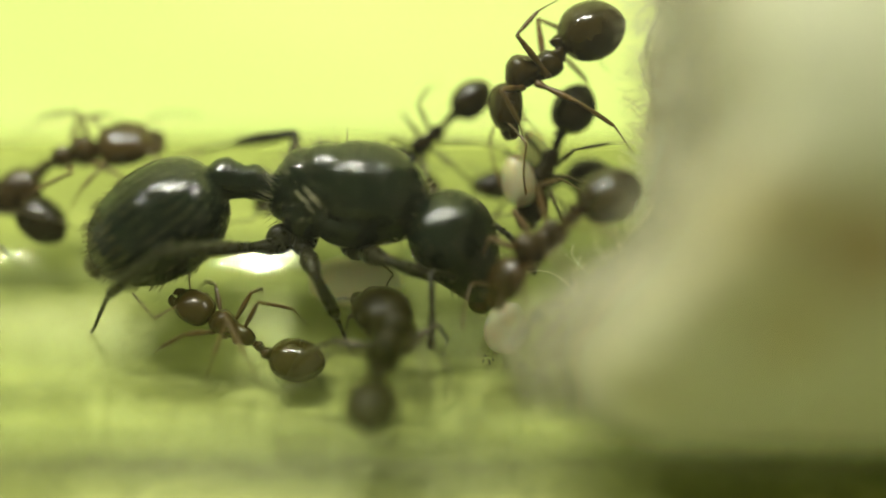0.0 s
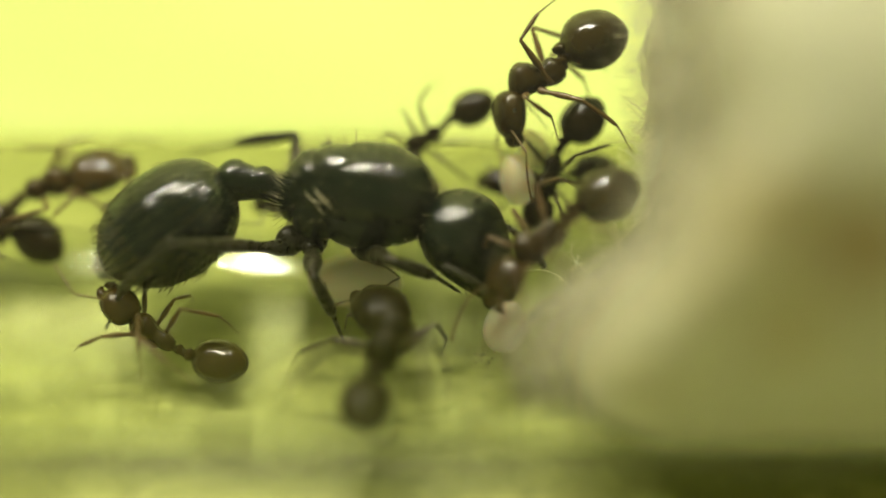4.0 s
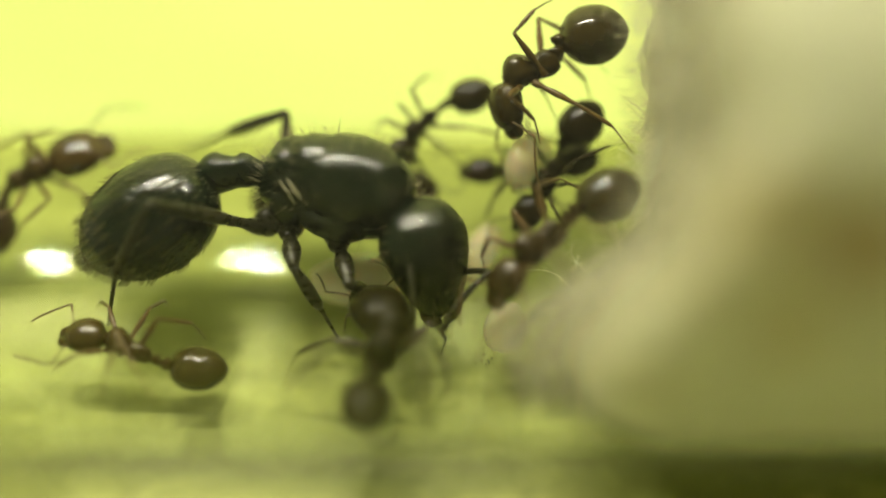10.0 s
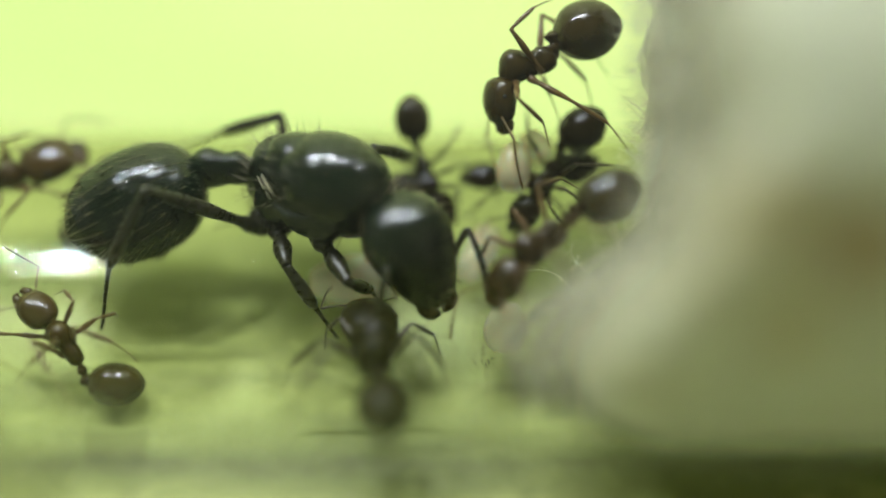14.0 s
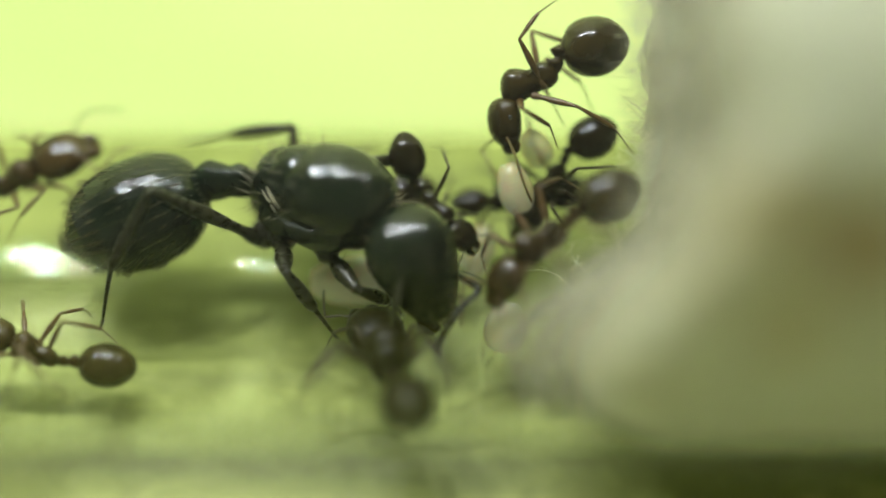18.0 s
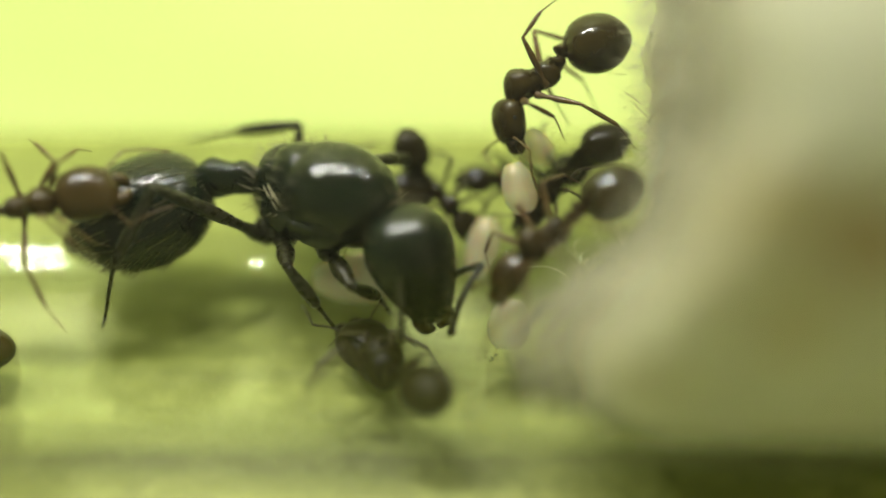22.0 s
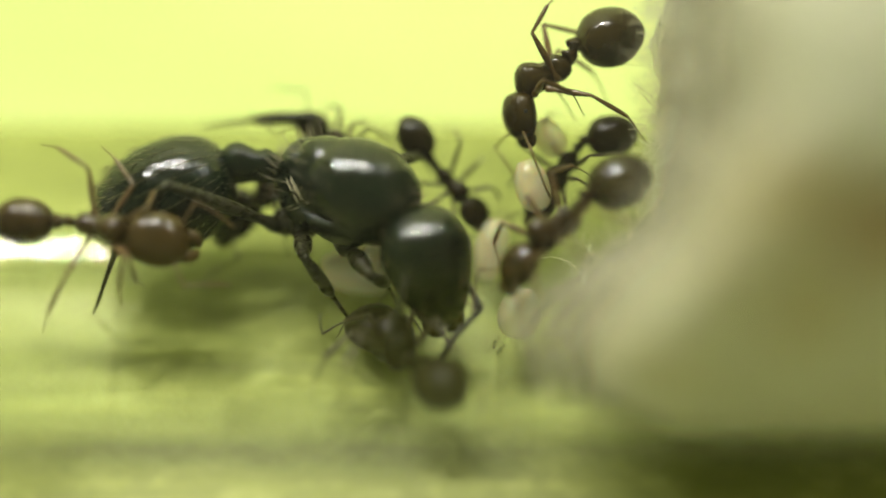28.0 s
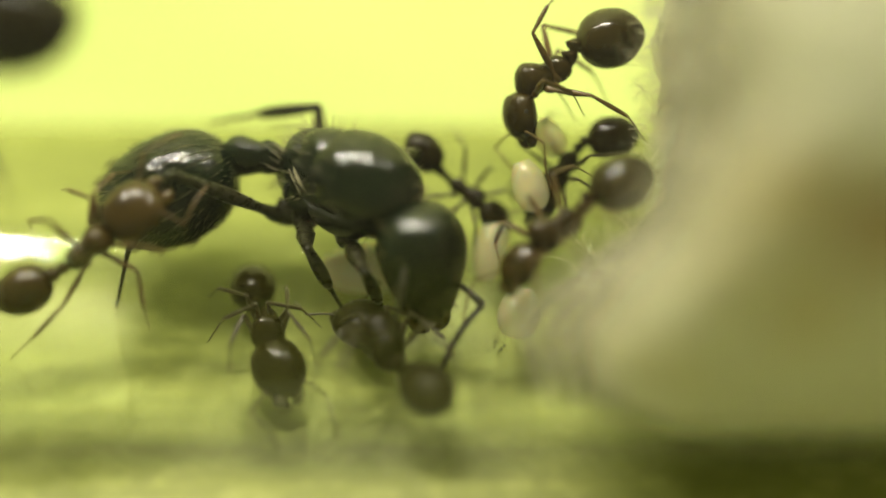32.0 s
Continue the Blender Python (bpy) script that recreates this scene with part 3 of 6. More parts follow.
        for i, sd, leg, tibia, a, b in legs:
            hx, hy, hz = plan["hips"][i]
            hip = Vector((hx, sd * hy, hz))
            fx, fy = plan["feet"][i]
            home = Vector((fx, sd * fy, -plan["height"]))
            key = (i, sd)
            if feet_at and key in feet_at:
                fr = feet_at[key]
                ts = [r[0] for r in fr]
                wpos = Vector([np.interp(t, ts, [r[1][k] for r in fr]) for k in range(3)])
            else:
                hw = c + body @ home
                if on_tube:
                    hw = tube_floor(c + body @ Vector((fx * .9, sd * fy * .8, 0)), (body @ Vector((fx * .12, sd * fy * .12, -1))).normalized())
                    if (hw - (c + body @ hip)).length > (a + b):
                        hw = c + body @ home
                old = planted.get(key)
                if old is None or (old - hw).length > a * 0.62:
                    planted[key] = hw
                wpos = planted[key]
            foot = inv @ (wpos - c)
            bend = Vector((poles or {}).get(key, (0.15 * fx, sd * 0.55, 1.0)))
            if knee_at and key in knee_at:
                kr = knee_at[key]
                bend = inv @ (Vector([np.interp(t, [r[0] for r in kr], [r[1][k] for r in kr]) for k in range(3)]) - c) - hip
            knee, foot = knee_of(hip, foot, a, b, bend)
            pole = Vector((0, sd * 0.4, 1))
            m = Matrix.Translation(hip * MM) @ frame_of(knee - hip, pole)
            keys[leg].append((t, m))
            keys[tibia].append((t, m.inverted() @ Matrix.Translation(knee * MM) @ frame_of(foot - knee, pole)))
    MOVES.extend(keys.items())
    return root


MOVES = []
QUEEN_SHELLS = (black_shell, black_shell, black_limb, black_rough)
BROWN = (brown_shell, brown_gaster, brown_limb, brown_shell)
AMBER = (amber_shell, amber_gaster, brown_limb, amber_shell)
DARK = (dark_shell, dark_shell, dark_limb, dark_shell)

# feet that stay where they are seen, in world millimetres
QUEEN_FEET = {
    (0, -1): [(0, (0.54, 0.07, 1.58)), (3, (0.39, 0.11, 1.62)), (6, (0.9, 0.01, 1.53)), (7.5, (-0.07, 0.2, 1.71)), (9, (1.23, 0.09, 1.61)), (9.5, (-0.85, 0.39, 0.05)), (10, (-2.51, 1, 0.09)), (14, (-2.02, 0.76, 0.07)), (17, (-1.03, -0.24, 0.04)), (18, (-1.33, 0.39, 0.05)), (20, (-1.73, 0.24, 0.04)), (23, (-1.93, 0.36, 0.05)), (25.5, (-1.93, 0.36, 0.05)), (28, (-1.93, 0.46, 0.05)), (30.5, (-2.29, -0.56, 0.05)), (32, (-2.21, -0.18, 0.04))],
    (1, -1): [(0, (-3.11, -1.12, 0.1)), (9, (-3.48, -0.63, 0.06)), (11, (-3.52, -0.63, 0.06)), (25.5, (-3.54, -0.66, 0.06)), (28, (-3.41, -0.56, 0.05)), (31, (-3.64, -0.18, 0.04)), (32, (-3.65, -0.18, 0.04))],
    (2, -1): [(0, (-11.92, -0.32, 0.04)), (6, (-11.16, -0.12, 0.04)), (9, (-10.92, 0.14, 0.04)), (10, (-11.35, -0.12, 0.04)), (11, (-11.53, -0.17, 0.04)), (25.5, (-11.63, -0.27, 0.04)), (28, (-12.25, -0.04, 0.04)), (32, (-11.55, 0.2, 0.04))],
    (0, 1): [(0, (-0.53, 5.86, 1.96)), (9, (-0.49, 5.82, 1.93)), (10, (-0.29, 5.3, 1.58)), (32, (-0.73, 5.26, 1.55))],
    (1, 1): [(0, (-3.81, 6.48, 2.45)), (9, (-3.56, 6.44, 2.42)), (11, (-3.77, 6.48, 2.45)), (32, (-3.81, 6.28, 2.28))],
    (2, 1): [(0, (-9.31, 6.24, 2.38)), (9, (-9.27, 6.21, 2.35)), (10, (-9.48, 6.27, 2.41)), (14, (-9.68, 6.35, 2.49)), (17, (-9.48, 6.5, 2.64)), (25.5, (-9.28, 6.51, 2.65)), (28, (-9.06, 6.64, 2.78)), (32, (-8.87, 6.72, 2.86))],
}
QUEEN_KNEES = {
    (1, -1): [(0, (-4.07, -0.53, 2.96)), (9, (-4.18, -0.56, 2.94)), (10, (-4.91, -0.54, 3.23)), (11, (-5.27, -0.47, 3.31)), (25.5, (-5.34, -0.55, 3.23)), (28, (-5.04, -0.52, 3.26)), (32, (-4.78, -0.49, 3.29))],
    (2, 1): [(0, (-5.14, 5.74, 4.15)), (9, (-5.16, 5.69, 4.09)), (10, (-5.49, 5.6, 4.01)), (14, (-5.59, 5.55, 3.95)), (17, (-4.8, 5.55, 3.95)), (25.5, (-4.82, 5.69, 4.09)), (28, (-4.8, 5.78, 4.19)), (32, (-4.9, 5.86, 4.27))],
    (2, -1): [(0, (-6.67, -0.56, 5.48)), (9, (-6.7, -0.59, 5.45)), (10, (-8.14, 0.76, 5.67)), (11, (-8.76, 1.41, 5.75)), (25.5, (-8.84, 1.33, 5.67)), (28, (-8.98, 1.29, 5.64)), (32, (-8.99, 1.35, 5.69))],
    (0, -1): [(0, (-0.88, -1.49, 4.27)), (9, (-0.93, -1.52, 4.24)), (10, (-3.18, -1.76, 4)), (25.5, (-3.45, -1.77, 3.99)), (28, (-2.94, -1.66, 4.09)), (32, (-2.95, -1.67, 4.09))],
}
# elbow and tip of the queen's feelers
QUEEN_FEELERS = {
    1: [(0, (0.99, 3.44, 3.82), (2.26, 2.43, 2.81)), (6, (0.72, 3.52, 3.9), (1.87, 2.85, 3.23)), (8.5, (1.64, 3.14, 3.52), (2.3, 1.66, 2.04)), (9.5, (1.78, 1.48, 3.28), (1.97, 0.17, 1.96)), (10, (1.76, -0.29, 2.92), (0.16, -1.7, 1.51)), (11, (1.42, -0.96, 2.82), (-1.15, -2.24, 1.54)), (12, (0.59, -0.63, 3.14), (-1.38, -2.31, 1.47)), (13, (0.65, -0.84, 2.94), (-1.24, -2.34, 1.43)), (14, (0.8, 0.69, 3.91), (1.56, -1.2, 2.01)), (17, (1.19, 0.53, 3.74), (0.69, -1.44, 1.77)), (18, (1.42, -1.05, 2.73), (-0.16, -2.58, 1.19)), (19, (1, -0.99, 2.79), (-0.61, -2.7, 1.08)), (20, (1.46, -1.04, 2.74), (-0.7, -2.71, 1.06)), (22, (1.15, -0.34, 3.15), (-0.04, -2.17, 1.33)), (24, (1.24, -0.62, 2.87), (-0.15, -2.45, 1.05)), (25.5, (0.99, -0.93, 2.56), (-0, -2.14, 1.35)), (28, (0.58, -1.13, 2.08), (-0.29, -1.99, 1.22)), (32, (0.57, -1.14, 2.07), (-0.12, -1.91, 1.3))],
    -1: [(0, (-0.56, -0.38, 3.12), (-0.56, -2.06, 1.44)), (3, (0.24, -0.14, 3.07), (1.56, -1.03, 2.18)), (6, (-0.76, -0.04, 3.18), (1.01, -0.78, 2.43)), (8, (-0.36, -0.27, 2.95), (0.43, -1.8, 1.41)), (9, (-0.25, -0.14, 3.07), (1.1, -1.1, 2.11)), (10, (-0.99, 0.02, 5.35), (-0.99, -1.87, 3.46)), (11, (-2.19, 0.02, 5.35), (-2.33, -1.8, 3.53)), (12, (-2.25, 0.23, 5.56), (-1.78, -1.66, 3.67)), (13, (-1.64, 0.23, 5.56), (-2.25, -1.68, 3.66)), (14, (-2, -0.11, 4.8), (-2.35, -1.6, 3.31)), (18, (-1.12, -0.23, 4.68), (-1.47, -1.6, 3.31)), (19, (-1.23, -0.35, 4.55), (-1.02, -1.5, 3.41)), (25.5, (-1.77, -0.67, 3.96), (-1.95, -2.04, 2.59)), (28, (-1.52, -1.13, 3.5), (-1.88, -2.37, 2.25)), (32, (-1.54, -1.13, 3.49), (-1.89, -2.44, 2.18))],
}
CLINGER_FEET = {
    (2, 1): [(0, (3.78, 6.7, 8.64)), (13, (3.72, 6.72, 8.66)), (19, (3.82, 6.69, 8.62)), (25.5, (3.7, 6.63, 8.57)), (28, (3.64, 6.64, 8.58)), (32, (3.63, 6.64, 8.58))],
    (1, 1): [(0, (6.35, 3.72, 4.53)), (19.5, (6.39, 3.69, 4.5)), (25.5, (6.39, 3.69, 4.5)), (28, (6.42, 3.67, 4.47)), (32, (6.41, 3.66, 4.47))],
    (0, 1): [(0, (2.71, 3.73, 4.82)), (3, (4.06, 3.83, 4.92)), (8, (3.12, 3.77, 4.86)), (18, (3.87, 3.63, 4.72)), (25.5, (4.04, 3.89, 4.98)), (28, (4.32, 4.14, 5.23)), (32, (4.31, 4.13, 5.22))],
    (0, -1): [(0, (3.33, 4.53, 4.64)), (9, (3.84, 4.85, 4.95)), (18, (4.13, 4.71, 4.81)), (25.5, (4.21, 4.63, 4.73)), (28, (4.11, 4.55, 4.65)), (32, (4.09, 4.54, 4.64))],
    (2, -1): [(0, (5.71, 6.51, 5.76)), (25.5, (5.72, 6.33, 5.58)), (28, (5.82, 6.38, 5.64)), (32, (5.8, 6.38, 5.63))],
    (1, -1): [(0, (5.21, 5.4, 4.79)), (25.5, (5.23, 5.36, 4.75)), (28, (5.32, 5.34, 4.74)), (32, (5.3, 5.34, 4.73))],
}
queen = ant("queen_ant", "large glossy black ant queen with fine hairs, standing in the tube", QUEEN, [
    (0, (-3.17, 2.39, 3.9), (0.99, -0.07, -0.07), (0, 0.11, 0.99), (0.61, -0.56, -0.56), (0.35, -0.14, 0.93), (-0.99, 0.09, 0.09), (-0.8, -0.43, -0.43)),
    (1.5, (-2.81, 2.31, 3.83), (1, -0.06, -0.06), (0, 0.11, 0.99), (0.66, -0.53, -0.53), (0.35, -0.14, 0.93), (-0.99, 0.1, 0.1), (-0.8, -0.43, -0.43)),
    (3, (-2.8, 2.33, 3.84), (1, -0.06, -0.06), (0, 0.11, 0.99), (0.66, -0.53, -0.53), (0.35, -0.14, 0.93), (-0.99, 0.09, 0.09), (-0.8, -0.43, -0.43)),
    (5.5, (-2.84, 2.35, 3.86), (1, -0.07, -0.07), (0, 0.11, 0.99), (0.63, -0.55, -0.55), (0.35, -0.14, 0.93), (-0.99, 0.09, 0.09), (-0.8, -0.43, -0.43)),
    (6, (-3.19, 2.4, 3.91), (0.99, -0.08, -0.08), (0, 0.11, 0.99), (0.67, -0.52, -0.52), (0.35, -0.14, 0.93), (-0.99, 0.09, 0.09), (-0.8, -0.42, -0.42)),
    (7.5, (-3.39, 2.43, 3.94), (0.99, -0.09, -0.09), (0, 0.11, 0.99), (0.63, -0.55, -0.55), (0.35, -0.14, 0.93), (-0.99, 0.08, 0.08), (-0.81, -0.42, -0.42)),
    (9, (-3.36, 2.44, 3.95), (0.99, -0.09, -0.09), (0, 0.11, 0.99), (0.59, -0.57, -0.57), (0.35, -0.14, 0.93), (-0.99, 0.11, 0.11), (-0.82, -0.41, -0.41)),
    (9.5, (-3.41, 2.49, 4.01), (0.99, -0.11, -0.11), (0, 0.11, 0.99), (0.43, -0.64, -0.64), (0.3, -0.32, 0.9), (-0.99, 0.11, 0.11), (-0.82, -0.41, -0.41)),
    (10, (-3.53, 2.56, 4.07), (0.97, -0.24, -0.06), (0, 0.02, 1), (0.31, -0.67, -0.67), (0.25, -0.53, 0.81), (-0.99, -0.07, -0.07), (-0.81, -0.42, -0.42)),
    (10.5, (-3.84, 2.52, 4.04), (0.95, -0.32, 0.03), (0, 0.02, 1), (0.34, -0.67, -0.67), (0.25, -0.53, 0.81), (-1, -0.01, -0.01), (-0.82, -0.4, -0.4)),
    (11, (-4.06, 2.47, 3.99), (0.91, -0.41, 0.12), (0, 0.02, 1), (0.36, -0.66, -0.66), (0.25, -0.53, 0.81), (-1, 0.02, 0.02), (-0.85, -0.38, -0.38)),
    (12, (-4.14, 2.6, 4.11), (0.9, -0.42, 0.11), (0, 0.02, 1), (0.4, -0.65, -0.65), (0.25, -0.53, 0.81), (-1, -0.03, -0.03), (-0.86, -0.36, -0.36)),
    (13, (-4.15, 2.6, 4.11), (0.91, -0.41, 0.12), (0, 0.02, 1), (0.44, -0.63, -0.63), (0.25, -0.53, 0.81), (-1, 0, 0), (-0.88, -0.33, -0.33)),
    (14, (-4.12, 2.6, 4.11), (0.89, -0.43, 0.13), (0, 0.02, 1), (0.49, -0.62, -0.62), (0.25, -0.53, 0.81), (-1, 0, 0), (-0.88, -0.33, -0.33)),
    (17, (-4.12, 2.43, 3.95), (0.89, -0.42, 0.15), (0, 0.02, 1), (0.54, -0.6, -0.6), (0.25, -0.53, 0.81), (-1, 0, 0), (-0.9, -0.31, -0.31)),
    (18, (-3.97, 2.31, 3.82), (0.91, -0.41, 0.12), (0, 0.02, 1), (0.44, -0.63, -0.63), (0.25, -0.53, 0.81), (-1, 0, 0), (-0.9, -0.3, -0.3)),
    (19, (-3.94, 2.31, 3.82), (0.89, -0.43, 0.13), (0, 0.02, 1), (0.44, -0.64, -0.64), (0.25, -0.53, 0.81), (-1, 0, 0), (-0.91, -0.3, -0.3)),
    (20, (-4, 2.3, 3.81), (0.9, -0.43, 0.11), (0, 0.02, 1), (0.4, -0.65, -0.65), (0.25, -0.53, 0.81), (-1, -0.01, -0.01), (-0.9, -0.31, -0.31)),
    (21, (-4.01, 2.29, 3.8), (0.89, -0.43, 0.11), (0, 0.02, 1), (0.41, -0.65, -0.65), (0.25, -0.53, 0.81), (-1, -0.01, -0.01), (-0.9, -0.31, -0.31)),
    (22, (-4.03, 2.29, 3.8), (0.89, -0.44, 0.13), (0, 0.02, 1), (0.4, -0.65, -0.65), (0.25, -0.53, 0.81), (-1, -0.01, -0.01), (-0.89, -0.32, -0.32)),
    (23, (-3.97, 2.26, 3.78), (0.88, -0.47, 0.13), (0, 0.02, 1), (0.33, -0.67, -0.67), (0.25, -0.53, 0.81), (-1, 0.02, 0.02), (-0.89, -0.32, -0.32)),
    (24.5, (-3.87, 2.24, 3.75), (0.88, -0.47, 0.11), (0, 0.02, 1), (0.31, -0.67, -0.67), (0.25, -0.53, 0.81), (-1, 0.04, 0.04), (-0.9, -0.31, -0.31)),
    (25.5, (-3.84, 2.21, 3.72), (0.87, -0.48, 0.1), (0, 0.02, 1), (0.33, -0.67, -0.67), (0.25, -0.53, 0.81), (-1, 0.06, 0.06), (-0.9, -0.31, -0.31)),
    (28, (-3.6, 2.18, 3.69), (0.87, -0.48, 0.08), (0, 0.02, 1), (0.31, -0.67, -0.67), (0.25, -0.53, 0.81), (-0.99, 0.08, 0.08), (-0.89, -0.33, -0.33)),
    (29.5, (-3.43, 2.15, 3.66), (0.87, -0.49, 0.07), (0, 0.02, 1), (0.22, -0.69, -0.69), (0.25, -0.53, 0.81), (-0.99, 0.07, 0.07), (-0.87, -0.35, -0.35)),
    (30.5, (-3.36, 2.09, 3.61), (0.86, -0.5, 0.07), (0, 0.02, 1), (0.19, -0.69, -0.69), (0.25, -0.53, 0.81), (-0.99, 0.08, 0.08), (-0.87, -0.34, -0.34)),
    (32, (-3.53, 2.36, 3.87), (0.86, -0.5, 0.06), (0, 0.02, 1), (0.17, -0.7, -0.7), (0.25, -0.53, 0.81), (-1, 0.04, 0.04), (-0.88, -0.33, -0.33))],
            QUEEN_SHELLS, hairs=760, feet_at=QUEEN_FEET, knee_at=QUEEN_KNEES, lengths={(2, 1): (2.85, 4.5, 0.1), (2, -1): (4.7, 5.8, 0.6), (1, -1): (1.9, 3.1, 0.4), (0, -1): (2.2, 3.0, 0.6)}, feelers_at=QUEEN_FEELERS, seed=1, group="queen", antenna_swing=10)


def dome(cx, cy, cz, lx, ly, lz, rx=0, ry=0, rz=0, rings=20, sides=28, rough=0.04):
    """An oval plate or lobe."""
    sec = [(-lx * math.cos(u), 0, max(ly * math.sin(u), .01), max(lz * math.sin(u), .01)) for u in np.linspace(0, math.pi, 13)]
    return moved(shell(sec, rings, sides, rough, 4), pose(cx, cy, cz, rx, ry, rz))


scutum_mesh = dome(.6, 0, .32, 2.1, 1.62, 1.54, 0, 6, 0, 26, 32)
scutum = part("scutum", scutum_mesh, black_shell, queen)
tagged(part("hairs", bristles(scutum_mesh, 240, .36, .01, random.Random(8), (-.1, 0, .6), lambda p: p.z > .3), hair, scutum), "fine pale hairs", kind="stuff")
part("scutellum", dome(-1.5, 0, .86, .72, .92, .6, 0, -10, 0), black_shell, queen)
for sd in (1, -1):
    part("pleural_plate", dome(.3, sd * 1.22, -.62, 1.15, .34, .72, sd * -8, 0, 0), black_rough, queen)
    part("pleural_plate", dome(-1.25, sd * 1.0, -.5, .78, .34, .78, sd * -6, 12, 0), black_rough, queen)
    part("wing_scar", limb([(-.68, sd * 1.5, .5), (-.9, sd * 1.42, .7), (-1.14, sd * 1.26, .86), (-1.3, sd * 1.12, .96)], [.015, .045, .035, .01], 12, 8), wing_scar, queen, "pale torn wing scar")
    part("wing_scar", limb([(-.92, sd * 1.42, .15), (-1.1, sd * 1.32, .3), (-1.28, sd * 1.2, .36)], [.01, .035, .01], 10, 8), wing_scar, queen, "pale torn wing scar")
    part("wing_scar", limb([(-1.02, sd * 1.4, .62), (-1.2, sd * 1.3, .52), (-1.42, sd * 1.14, .56), (-1.6, sd * 1.0, .7)], [.01, .03, .03, .008], 12, 8), wing_scar, queen, "pale torn wing scar")
    part("thorax_ridge", limb([(1.2, sd * 1.42, .1), (.4, sd * 1.66, -.05), (-.4, sd * 1.62, .02), (-.9, sd * 1.46, .2)], [.02, .06, .07, .03], 18, 8), black_shell, queen)
    part("thorax_ridge", limb([(-1.7, sd * .7, 1.15), (-1.95, sd * .75, .8), (-2.2, sd * .72, .4), (-2.4, sd * .6, 0)], [.03, .07, .06, .02], 14, 8), black_rough, queen)
    for cx, cz in ((.35, -1.35), (-1.35, -1.42), (-2.1, -1.5)):
        part("coxa", dome(cx, sd * .8, cz, .5, .4, .55, sd * 20, 25, 0, 14, 16), black_limb, queen)

